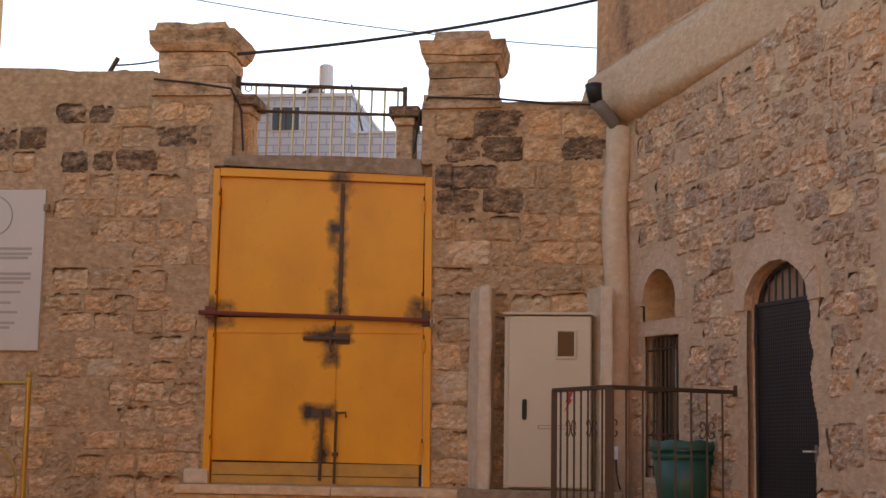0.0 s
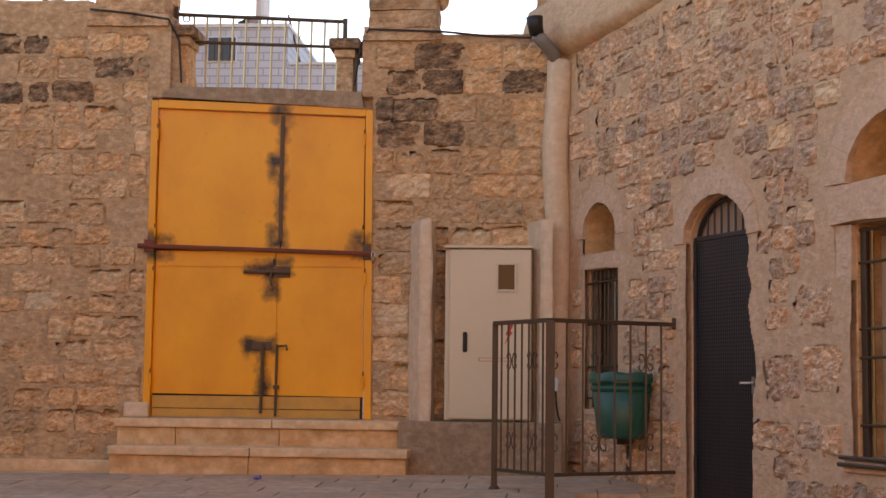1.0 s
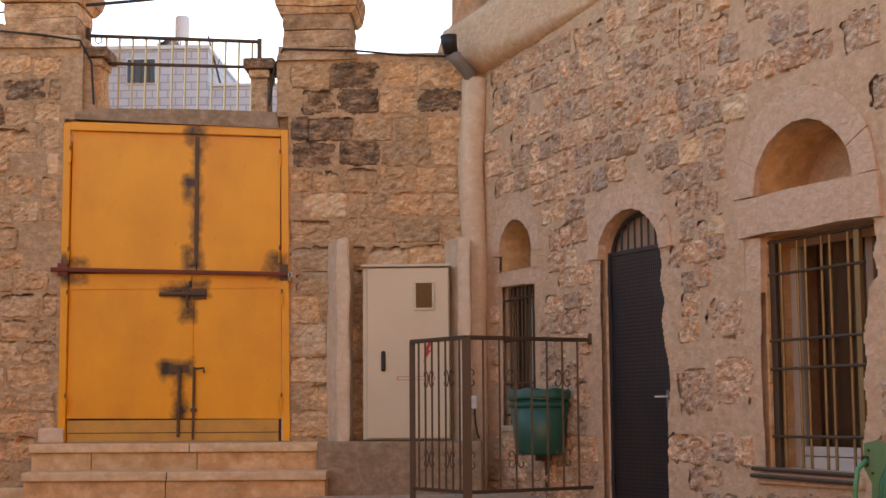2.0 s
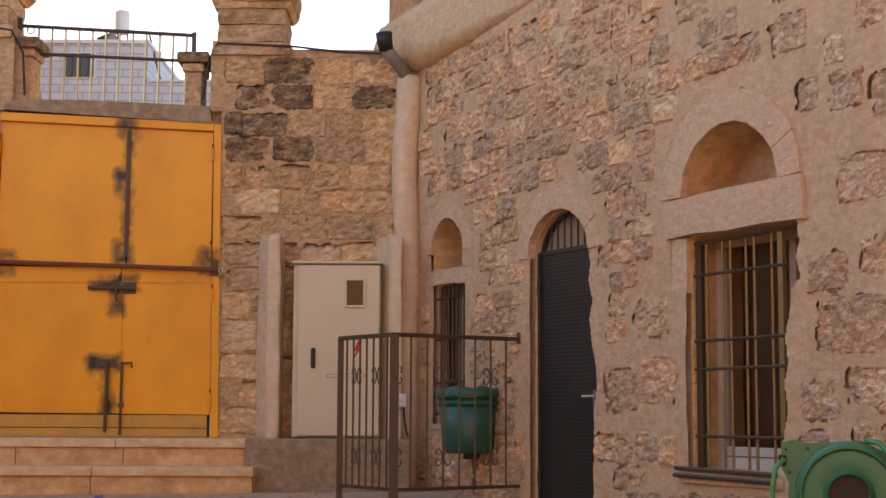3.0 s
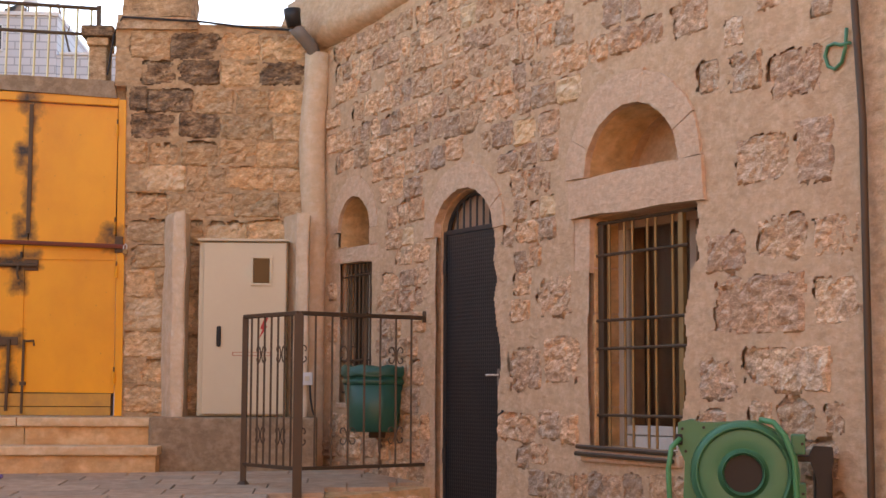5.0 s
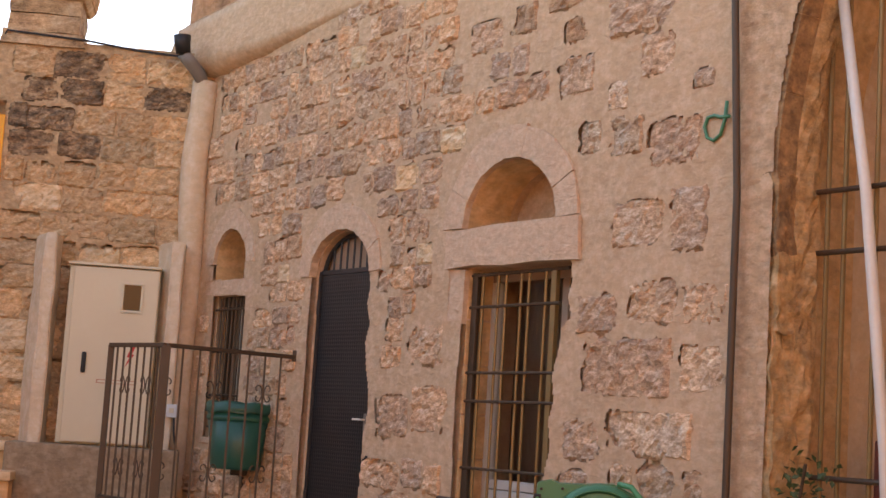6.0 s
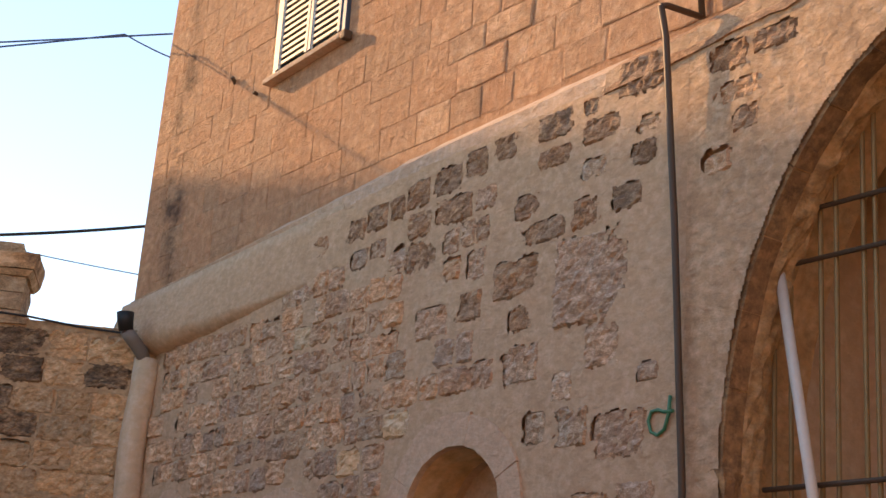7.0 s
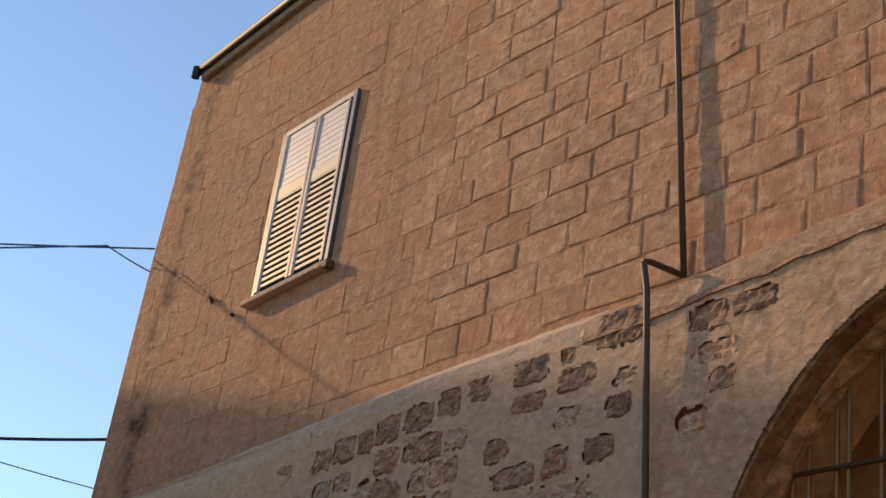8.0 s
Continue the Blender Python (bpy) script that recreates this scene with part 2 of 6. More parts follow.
M_BRASSY = painted("gilded_iron", (0.29, 0.175, 0.07), (0.15, 0.085, 0.035), 0.45, 0.3, 8, 70, 0.7)
M_IRON = painted("brown_iron", (0.075, 0.045, 0.026), (0.12, 0.065, 0.035), 0.55, 0.2, 8, 70, 0.6)
M_DARKDOOR = painted("charcoal_paint", (0.035, 0.033, 0.034), (0.07, 0.06, 0.055), 0.5, 0.3, 3, 50, 0.5)
M_CABINET = painted("cabinet_cream", (0.64, 0.545, 0.385), (0.48, 0.38, 0.25), 0.45, 0.0, 2, 30, 0.35)
M_YARD = masonry("yard_floor", (0.37, 0.26, 0.16), (0.30, 0.20, 0.12), (0.44, 0.32, 0.205), 16, 0.006, 0, 1.6, 0.2)
M_KICK = painted("worn_bottom_rail", (0.62, 0.31, 0.06), (0.34, 0.17, 0.06), 0.6, 0.0, 5, 50, 0.9)
M_DIMWHITE = painted("dusty_white_frame", (0.66, 0.62, 0.56), (0.50, 0.45, 0.38), 0.5, 0.0, 3, 40, 0.5)
M_STONE_BIG = rubble("weathered_block", ((0.24, 0.145, 0.095), (0.48, 0.30, 0.195), (0.66, 0.44, 0.28), (0.94, 0.77, 0.58)), 16.0, 0.034, 0.2)
M_PIPE = painted("pipe_plastic", (0.70, 0.64, 0.56), (0.38, 0.33, 0.27), 0.45, 0.0, 3, 40, 0.5)
M_GILT = painted("galvanised_bar", (0.66, 0.54, 0.32), (0.50, 0.36, 0.16), 0.32, 0.5, 8, 70, 0.5)
# also the black sheet that stands for shade behind the shutter slats
M_BLACK = painted("black_plastic_and_gaps", (0.010, 0.009, 0.009), (0.022, 0.018, 0.016), 0.55)
M_GREEN = painted("green_plastic", (0.006, 0.098, 0.068), (0.03, 0.10, 0.06), 0.38, 0.0, 4, 40, 0.5)
M_REEL = painted("reel_green", (0.03, 0.20, 0.10), (0.05, 0.17, 0.09), 0.42, 0.0, 4, 40, 0.6)
M_HOSE = painted("hose_green", (0.03, 0.26, 0.11), (0.04, 0.16, 0.08), 0.4)
M_WHITE = painted("white_paint", (0.62, 0.61, 0.59), (0.45, 0.42, 0.37), 0.45, 0.0, 3, 40, 0.4)
M_MARBLE = painted("marble_plaque", (0.62, 0.56, 0.47), (0.50, 0.43, 0.34), 0.4, 0.0, 1.5, 25, 0.5)
M_INK = painted("engraved_letters", (0.42, 0.365, 0.30), (0.35, 0.3, 0.25), 0.7)
M_GREYPVC = painted("grey_pvc", (0.20, 0.17, 0.145), (0.12, 0.10, 0.08), 0.5)
M_BLUEFRAME = painted("blue_grey_paint", (0.065, 0.085, 0.13), (0.20, 0.19, 0.18), 0.45, 0.2, 5, 60, 0.5)
M_SLAT = painted("shutter_slat", (0.50, 0.45, 0.37), (0.38, 0.32, 0.25), 0.5, 0.1, 5, 60, 0.6)
M_WIRE = painted("black_cable", (0.02, 0.02, 0.022), (0.04, 0.04, 0.04), 0.6)
M_BLUEWIRE = painted("blue_cable", (0.06, 0.11, 0.25), (0.04, 0.06, 0.12), 0.6)
M_TILE = painted("grey_stone_cladding", (0.50, 0.53, 0.58), (0.40, 0.42, 0.46), 0.6, 0.0, 2, 10, 0.4)
M_RED = painted("red_sticker", (0.6, 0.03, 0.03), (0.4, 0.05, 0.05), 0.5)
M_SHUTTER = painted("dark_brown_wood", (0.17, 0.10, 0.055), (0.09, 0.055, 0.03), 0.6, 0.0, 4, 40, 0.7)
M_GOLD = painted("gilt_metal", (0.58, 0.34, 0.075), (0.34, 0.19, 0.05), 0.35, 0.5, 8, 70, 0.5)
M_LABEL = painted("faded_red_print", (0.50, 0.22, 0.15), (0.42, 0.25, 0.18), 0.5)
M_GLASS, _n, _l, _b = material("dark_window_glass", 0.08)
_b.inputs["Base Color"].default_value = (0.016, 0.013, 0.011, 1)
M_CLEAR, _n, _l, _b = material("clear_window_glass", 0.05)
_b.inputs["Transmission Weight"].default_value, _b.inputs["IOR"].default_value = 1.0, 1.2
_b.inputs["Base Color"].default_value = (0.85, 0.8, 0.75, 1)
M_CURTAIN = painted("brown_curtain", (0.44, 0.29, 0.20), (0.34, 0.21, 0.14), 0.8, 0.0, 3, 30, 0.5)
M_LEAF = painted("ivy_leaf", (0.045, 0.075, 0.02), (0.10, 0.09, 0.03), 0.6)


# ---- building blocks; all in a local frame: x along a wall, y into it, z up ----
def thing(name, m, label, category, kind="", group=""):
    return tagged(new(name), label, category, group, kind) if m is None else placed(new(name), m, label, category, kind, group)


def placed(ob, m, label="", category="", kind="", group=""):
    ob.matrix_world = m
    return tagged(ob, label, category, group, kind)


def mesh_of(name, bm, mat, smooth=False):
    me = bpy.data.meshes.new(name)
    bm.normal_update()
    bm.to_mesh(me)
    bm.free()
    me.materials.append(mat)
    if smooth:
        me.polygons.foreach_set("use_smooth", [True] * len(me.polygons))
    return me


def part(name, bm, mat, parent, label="", smooth=False, kind=""):
    ob = new(name, mesh_of(name, bm, mat, smooth))
    ob.parent = parent
    return tagged(ob, label, kind=kind)


def solid(name, bm, mat, m, label, category, kind="", group="", smooth=False):
    return placed(new(name, mesh_of(name, bm, mat, smooth)), m, label, category, kind, group)


def box(bm, x0, x1, y0, y1, z0, z1, bevel=0.0, turn=None):
    m = Matrix.Translation(((x0 + x1) / 2, (y0 + y1) / 2, (z0 + z1) / 2))
    if turn is not None:
        m = m @ turn
    vs = bmesh.ops.create_cube(bm, size=1.0, matrix=m @ Matrix.Diagonal((x1 - x0, y1 - y0, z1 - z0, 1)))["verts"]
    if bevel:
        es = list({e for v in vs for e in v.link_edges})
        bmesh.ops.bevel(bm, geom=es, offset=bevel, segments=2, affect="EDGES", profile=0.6)
    return bm


def boxed(*a, **k):
    return box(bmesh.new(), *a, **k)


def tube(bm, pts, r, seg=8, closed=False):
    """A round bar through points."""
    pts = [Vector(p) for p in pts]
    rings, n = [], len(pts)
    side = None
    for i, p in enumerate(pts):
        a = pts[(i - 1) % n] if (i or closed) else p
        b = pts[(i + 1) % n] if (i < n - 1 or closed) else p
        d = (b - a).normalized()
        if side is None:
            side = d.orthogonal().normalized()
        side = (side - d * side.dot(d)).normalized()
        up = d.cross(side)
        rr = r[i] if isinstance(r, (list, tuple)) else r
        rings.append([bm.verts.new(p + rr * (math.cos(t) * side + math.sin(t) * up)) for t in (2 * math.pi * k / seg for k in range(seg))])
    pairs = list(zip(rings, rings[1:])) + ([(rings[-1], rings[0])] if closed else [])
    for u, v in pairs:
        for k in range(seg):
            bm.faces.new((u[k], u[(k + 1) % seg], v[(k + 1) % seg], v[k]))
    if not closed:
        bm.faces.new(rings[0][::-1])
        bm.faces.new(rings[-1])
    return bm


def tubed(pts, r, seg=8, closed=False):
    return tube(bmesh.new(), pts, r, seg, closed)


def prism(bm, outline, y0, y1):
    """An outline of (x, z), anticlockwise as seen from -y, drawn out from y0 (front) to y1 (back)."""
    f = [bm.verts.new((x, y0, z)) for x, z in outline]
    b = [bm.verts.new((x, y1, z)) for x, z in outline]
    n = len(outline)
    bm.faces.new(f)
    bm.faces.new(b[::-1])
    for i in range(n):
        bm.faces.new((f[i], b[i], b[(i + 1) % n], f[(i + 1) % n]))
    bmesh.ops.recalc_face_normals(bm, faces=bm.faces[:])
    return bm


def prismed(outline, y0, y1):
    return prism(bmesh.new(), outline, y0, y1)


def sheet_with_holes(name, outer, holes, y0, y1):
    """A slab in x and z from y0 to y1 with holes that go through it, as a mesh."""
    cu = bpy.data.curves.new(name, "CURVE")
    cu.dimensions, cu.fill_mode, cu.extrude = "2D", "BOTH", (y1 - y0) / 2
    for loop in (outer, *holes):
        sp = cu.splines.new("POLY")
        sp.points.add(len(loop) - 1)
        for p, (x, z) in zip(sp.points, loop):
            p.co = (x, z, 0, 1)
        sp.use_cyclic_u = True
    ob = bpy.data.objects.new(name, cu)
    scene.collection.objects.link(ob)
    me = bpy.data.meshes.new_from_object(ob.evaluated_get(bpy.context.evaluated_depsgraph_get()))
    bpy.data.objects.remove(ob)
    bpy.data.curves.remove(cu)
    me.transform(Matrix(((1, 0, 0, 0), (0, 0, 1, (y0 + y1) / 2), (0, 1, 0, 0), (0, 0, 0, 1))))
    bm = bmesh.new()
    bm.from_mesh(me)
    bpy.data.meshes.remove(me)
    bmesh.ops.recalc_face_normals(bm, faces=bm.faces[:])
    return bm


def arch_points(x0, x1, z_spring, z_top, n=12, power=2.0):
    """The curve of an arch from the right springing over the top to the left one."""
    c, h = (x0 + x1) / 2, (x1 - x0) / 2
    return [(c + h * math.cos(a), z_spring + (z_top - z_spring) * math.sin(a)) for a in (math.pi * i / n for i in range(n + 1))]


def jag(rng, pts, amount):
    return [(x + rng.uniform(-amount, amount), z + rng.uniform(-amount, amount)) for x, z in pts]


def between(a, b, n):
    return [(a[0] + (b[0] - a[0]) * i / n, a[1] + (b[1] - a[1]) * i / n) for i in range(n)]


# ---- ground: an upper paved terrace by wall A, and lower ground round it ----
def terrace_z(x, y):
    return 0.72 + 0.045 * (y - 9.9) + 0.01 * (x + 1.0)


bm = bmesh.new()
edge = [(-12, 14.5), (-12, 8.5), (-0.30, 8.5), (-0.24, 9.74), (0.60, 10.36), (2.2, 11.4), (0.8, 14.5)]
top = [bm.verts.new((x, y, terrace_z(x, y) - 0.03)) for x, y in edge]
low = [bm.verts.new((x, y, -0.2)) for x, y in edge]
bm.faces.new(top)
for i in range(len(edge)):
    j = (i + 1) % len(edge)
    bm.faces.new((top[i], low[i], low[j], top[j]))
bmesh.ops.recalc_face_normals(bm, faces=bm.faces[:])
terrace = solid("terrace", bm, M_REVEAL_LIT, Matrix(), "raised stone terrace with worn rubble edge", "terrace", "structure")

bm = bmesh.new()
n = 24
vs = [[bm.verts.new((x, y, 0.38 if y > 6 else 0.38 * max(0.0, (y - 1) / 5)))for y in (-400, -30, 1, 3, 6, 11, 30, 400)] for x in (-400, -30, -5, 5, 30, 400)]
for a, b in zip(vs, vs[1:]):
    for i in range(7):
        bm.faces.new((a[i], b[i], b[i + 1], a[i + 1]))
ground = solid("ground", bm, M_YARD, Matrix(), "dusty beige limestone yard floor", "ground", "structure")

# ---- wall A with its gateway ----
rng = random.Random(4)
GATE = (-3.612, -1.755, 1.18, 3.745)
outer = [(-12, 0.2), (0.35, 0.2), (0.35, 4.27), (-0.45, 4.28), (-1.2, 4.335), (-1.84, 4.345), (-1.87, 3.84), (-2.6, 3.87), (-3.36, 3.89), (-3.45, 4.42)]
outer += jag(rng, [(-3.6, 4.50), (-4.0, 4.545), (-4.2, 4.60), (-4.45, 4.67), (-4.7, 4.65), (-5.1, 4.70), (-5.6, 4.72), (-6.3, 4.74), (-7.5, 4.76)], 0.012) + [(-12, 4.78)]
hole = [(GATE[0], GATE[2]), (GATE[1], GATE[2]), (GATE[1], 3.70), (GATE[0], 3.80)]
wall_a = solid("wall_north", sheet_with_holes("wall_north", outer, [hole], 0.05, 0.6), M_MORTAR_A, MA,
               "old courtyard wall of eroded tan limestone blocks in mortar", "wall", "structure")

# ---- wall B, lower storey: door, windows, lunettes and the big arch ----
def grown(pts, amount):
    return jag(rng, pts, amount)


DOOR = (1.80, 2.56, 0.20, 2.50, 2.755)
door_hole = [(1.80, 0.30)] + grown([(2.575, 0.5), (2.60, 0.8), (2.585, 1.0), (2.60, 1.2), (2.60, 1.40), (2.635, 1.56), (2.63, 1.72), (2.57, 1.86), (2.55, 2.0), (2.585, 2.12), (2.54, 2.25), (2.575, 2.36)], 0.013) + arch_points(1.80, 2.55, 2.46, 2.755, 14)
WIN = (3.60, 4.57, 1.06, 2.42)
win_hole = [(3.60, 1.08), (4.40, 1.06)] + grown([(4.43, 1.15), (4.46, 1.3), (4.48, 1.42), (4.47, 1.55), (4.50, 1.66), (4.47, 1.80), (4.50, 1.95), (4.53, 2.06), (4.60, 2.12), (4.57, 2.22), (4.60, 2.30)], 0.012) + [(4.58, 2.425), (3.60, 2.425)] + grown([(3.59, 2.2), (3.605, 1.9), (3.585, 1.6), (3.60, 1.35)], 0.01)
LUN = arch_points(3.58, 4.44, 2.665, 3.037, 16)
SWIN = [(0.325, 1.30), (0.86, 1.30), (0.845, 2.37), (0.325, 2.375)]
NICHE = arch_points(0.28, 0.81, 2.62, 2.88, 12) + [(0.28, 2.50), (0.81, 2.49)]
ARCH_X0, ARCH_X1, ARCH_SPRING, ARCH_TOP = 6.0, 9.2, 2.75, 4.80
arch_curve = arch_points(ARCH_X0, ARCH_X1, ARCH_SPRING, ARCH_TOP, 28)
arch_hole = [(ARCH_X0, 0.25), (ARCH_X1, 0.25)] + arch_curve


def ledge_z(s):
    return float(np.interp(s, [-1.2, 0, 3.5, 5.6, 7.04, 20], [4.62, 4.70, 4.95, 5.02, 5.14, 5.8]))


outer = [(0.0, 0.0), (20.0, 0.0), (20.0, ledge_z(20)), (7.04, ledge_z(7.04)), (5.6, ledge_z(5.6)), (3.5, ledge_z(3.5)), (0.0, 4.70)]
wall_b = solid("wall_east", sheet_with_holes("wall_east", outer, [door_hole, win_hole, LUN, SWIN, NICHE, arch_hole], 0.028, 0.55), M_MORTAR_B, MB,
               "thick rubble stone wall pointed with pinkish lime mortar", "wall", "structure")

# ---- upper storey, set back behind the ledge, with its return and roof ----
UP = 0.20
SHUT = (1.06, 2.11, 6.25, 7.80)
outer = [(-1.04, 4.0), (5.7, 4.0), (5.7, 4.9), (20, 4.9), (20, 10.7), (-0.79, 9.12), (-0.93, 7.1)]
upper = solid("wall_east_upper", sheet_with_holes("wall_east_upper", outer, [[(SHUT[0], SHUT[2]), (SHUT[1], SHUT[2] + 0.05), (SHUT[1], SHUT[3] + 0.02), (SHUT[0], SHUT[3])]], UP, UP + 0.5), M_ASHLAR, MB,
              "upper storey wall of orange limestone ashlar courses", "wall", "structure")
bm = boxed(-0.80, 12, 5.5, 6.0, 0.0, 9.1)
box(bm, -1.0, -0.5, UP + 0.5, 5.5, 0.0, 9.1)
box(bm, 11.5, 12, UP + 0.5, 5.5, 0.0, 9.1)
solid("wall_back", bm, M_MORTAR_B, MB, "plain stone outer walls of the house", "wall", "structure")
bm = bmesh.new()
box(bm, -0.7, 12.1, UP - 0.06, 6.1, 0, 0.14, 0.02)
roof = solid("roof", bm, M_CONCRETE, MB @ Matrix.Translation((0, 0, 9.10)) @ Matrix.Rotation(radians(-4.4), 4, "Y"), "grey flat roof slab with a worn edge", "roof", "structure")
solid("ceiling", boxed(-0.4, 11.9, 1.3, 5.5, 4.0, 4.2), M_PLASTER, MB, "plain plastered ceiling of the ground floor", "ceiling", "structure")

# weathered plaster slope on the ledge
def ledge_piece(sa, sb, n, lip, mat, label):
    bm = bmesh.new()
    rows = []
    for i in range(n + 1):
        s = sa + i * (sb - sa) / n
        z = ledge_z(s)
        w, v = 0.008 * noise.noise(Vector((s * 4, 1, 0))), 0.02 * noise.noise(Vector((s * 6, 5, 0)))
        out = 0.13 * max(0.0, 1 - (s + 0.5) / 3.1) ** 1.25
        rows.append([bm.verts.new(p) for p in ((s, (-0.034 if s > 5.1 else -0.006 + 0.04 * min(1.0, max(0.0, (2.6 - s) / 0.5))) + w, z - lip + v), (s, 0.004 + w - 0.45 * out, z + v * 0.5), (s, UP - 0.03, z + 0.14 + v), (s, UP + 0.02, z + 0.14), (s, UP + 0.02, z - lip))])
    for a, b in zip(rows, rows[1:]):
        for k in range(5):
            bm.faces.new((a[k], b[k], b[(k + 1) % 5], a[(k + 1) % 5]))
    bm.faces.new(rows[0])
    bm.faces.new(rows[-1][::-1])
    bmesh.ops.recalc_face_normals(bm, faces=bm.faces[:])
    solid("trim_ledge", bm, mat, MB, label, "ledge", "structure")


ledge_piece(-0.52, 5.15, 60, 0.13, M_FILLET, "pale weathered cement fillet on the wall ledge")
ledge_piece(5.15, 19.5, 160, 0.15, M_STONE_B_DARK, "mossy dark stone lip of the wall ledge")

# rounded corbel that carries the corner of the upper storey: it thins out along the wall
bm = bmesh.new()
rows = []
for i in range(41):
    u = i / 40
    s = -0.52 + 3.1 * u
    p = 0.20 * (1 - u) ** 1.25 + 0.012
    zt = ledge_z(s) - 0.02
    zb = 4.13 + 0.055 * max(0.0, s) + 0.035 * max(0.0, s - 0.9) + 0.012 * noise.noise(Vector((s * 5, 0, 0)))
    rad = min(0.16, 0.75 * p + 0.03)
    ring = [bm.verts.new((s, UP, zt)), bm.verts.new((s, 0.06, zt - 0.01))]
    for k in range(5):
        q = Vector((s * 4, k * 0.7, 3.0))
        ring.append(bm.verts.new((s, -p * (0.55 + 0.11 * k) - 0.008 * noise.noise(q), zt - 0.03 - (zt - 0.03 - zb - rad) * k / 4)))
    for k in range(1, 8):
        a = math.pi / 2 * k / 7
        ring.append(bm.verts.new((s, -p + (p + 0.03) * (1 - math.cos(a)), zb + rad * (1 - math.sin(a)))))
    rows.append(ring)
for a, b in zip(rows, rows[1:]):
    for k in range(len(a) - 1):
        bm.faces.new((a[k], b[k], b[k + 1], a[k + 1]))
bm.faces.new(rows[0])
bmesh.ops.recalc_face_normals(bm, faces=bm.faces[:])
solid("trim_corbel", bm, M_MORTAR_B, MB, "rounded plastered corbel under the upper storey corner", "corbel", "structure", smooth=True)

# unseen walls behind and beside the camera, added to block sky and bounce sun
solid("wall_west", boxed(-13.0, -12.0, -9, 16.0, 0, 5.0), M_MORTAR_A, Matrix(), "plain unseen stone wall added on the west of the yard", "wall", "structure")
# unseen tall wall, added north-west: its level roofline edges the upper storey's slanting shade
occluder_pose = pose(-12.6, 26.7, 0, 0, 0, math.degrees(math.atan2(-0.47, 0.101)))
solid("wall_north_west", boxed(-1.7, 10.5, -1.0, 0.0, 0, 14.32), M_MORTAR_A, occluder_pose, "plain unseen tall wall placed to shade the upper storey", "wall", "structure")
solid("wall_south", boxed(-12.0, 14, -10, -9, 0, 7.5), M_STEP, Matrix(), "unseen pale stone wall added to bounce sun into the yard", "wall", "structure")


# ---- yellow gate ----
def gate_paint():
    """Yellow paint with soot and rust that spread round the bolts and along the meeting stiles."""
    m, nd, lk, b = material("yellow_paint_sooty", 0.42)
    co = nd.new("ShaderNodeTexCoord")
    sep = nd.new("ShaderNodeSeparateXYZ")
    lk.new(co.outputs["Object"], sep.inputs[0])

    def calc(op, p, q=None, r=None):
        n = nd.new("ShaderNodeMath")
        n.operation = op
        for sock, v in zip(n.inputs, (p, q, r)):
            if v is None:
                continue
            if hasattr(v, "links"):
                lk.new(v, sock)
            else:
                sock.default_value = v
        return n.outputs[0]

    wob, raw = noised(nd, lk, 6.0, 5.0, 0.6, "Object", None, 0.0, 1.0)
    total = None
    for cx, cz, hw, hh in ((-2.508, 3.14, 0.008, 0.50), (-2.55, 3.24, 0.03, 0.07), (-2.50, 3.66, 0.05, 0.05), (-2.54, 2.67, 0.04, 0.07),
                           (-2.60, 2.40, 0.16, 0.025), (-2.47, 2.41, 0.05, 0.05), (-2.57, 2.28, 0.045, 0.10), (-2.66, 1.77, 0.11, 0.035),
                           (-2.625, 1.50, 0.022, 0.30), (-1.84, 2.58, 0.045, 0.08), (-3.52, 2.57, 0.09, 0.07), (-2.54, 1.22, 0.10, 0.05)):
        dx = calc("MAXIMUM", calc("SUBTRACT", calc("ABSOLUTE", calc("SUBTRACT", sep.outputs[0], cx)), hw), 0.0)
        dz = calc("MAXIMUM", calc("SUBTRACT", calc("ABSOLUTE", calc("SUBTRACT", sep.outputs[2], cz)), hh), 0.0)
        d = calc("SQRT", calc("ADD", calc("MULTIPLY", dx, dx), calc("MULTIPLY", dz, dz)))
        v = calc("SUBTRACT", 1.0, calc("MULTIPLY", d, 10.0))
        total = v if total is None else calc("MAXIMUM", total, v)
    soot = calc("MULTIPLY_ADD", total, 1.15, calc("MULTIPLY_ADD", raw, 2.6, -1.75))
    soot = calc("MINIMUM", calc("MAXIMUM", soot, 0.0), 1.0)
    big, _ = noised(nd, lk, 1.8, 5.0, 0.6, "Object", (1, 1, 0.7), 0.40, 0.75)
    spots, _ = noised(nd, lk, 30.0, 3.0, 0.5, "Object", None, 0.70, 0.78)
    c = mixed(nd, lk, big, (0.93, 0.37, 0.024), (0.79, 0.28, 0.02))
    c = mixed(nd, lk, calc("MULTIPLY", spots, 0.6), c, (0.30, 0.13, 0.03))
    c = mixed(nd, lk, soot, c, (0.014, 0.008, 0.005))
    lk.new(c, b.inputs["Base Color"])
    bumped(nd, lk, b, [(raw, 0.15, 0.02)])
    return m


M_GATE = gate_paint()
gate = thing("metal_gate", MA, "closed yellow painted steel gate with rusty bolts and red crossbar", "gate")
x0, x1, z0, z1 = -3.606, -1.758, 1.185, 3.745
f = 0.058
part("frame", boxed(x0, x0 + f, -0.035, 0.06, z0, z1 + 0.045, 0.006), M_GATE, gate)
part("frame", prismed([(x1 - f + 0.022, z0), (x1 + 0.022, z0), (x1, z1 - 0.045), (x1 - f, z1 - 0.045)], -0.035, 0.06), M_GATE, gate)
part("frame", boxed(x0 + f, x1 - f, -0.035, 0.06, z1 - f, z1 + 0.012, 0.006, turn=Matrix.Rotation(radians(2.6), 4, "Y")), M_GATE, gate)
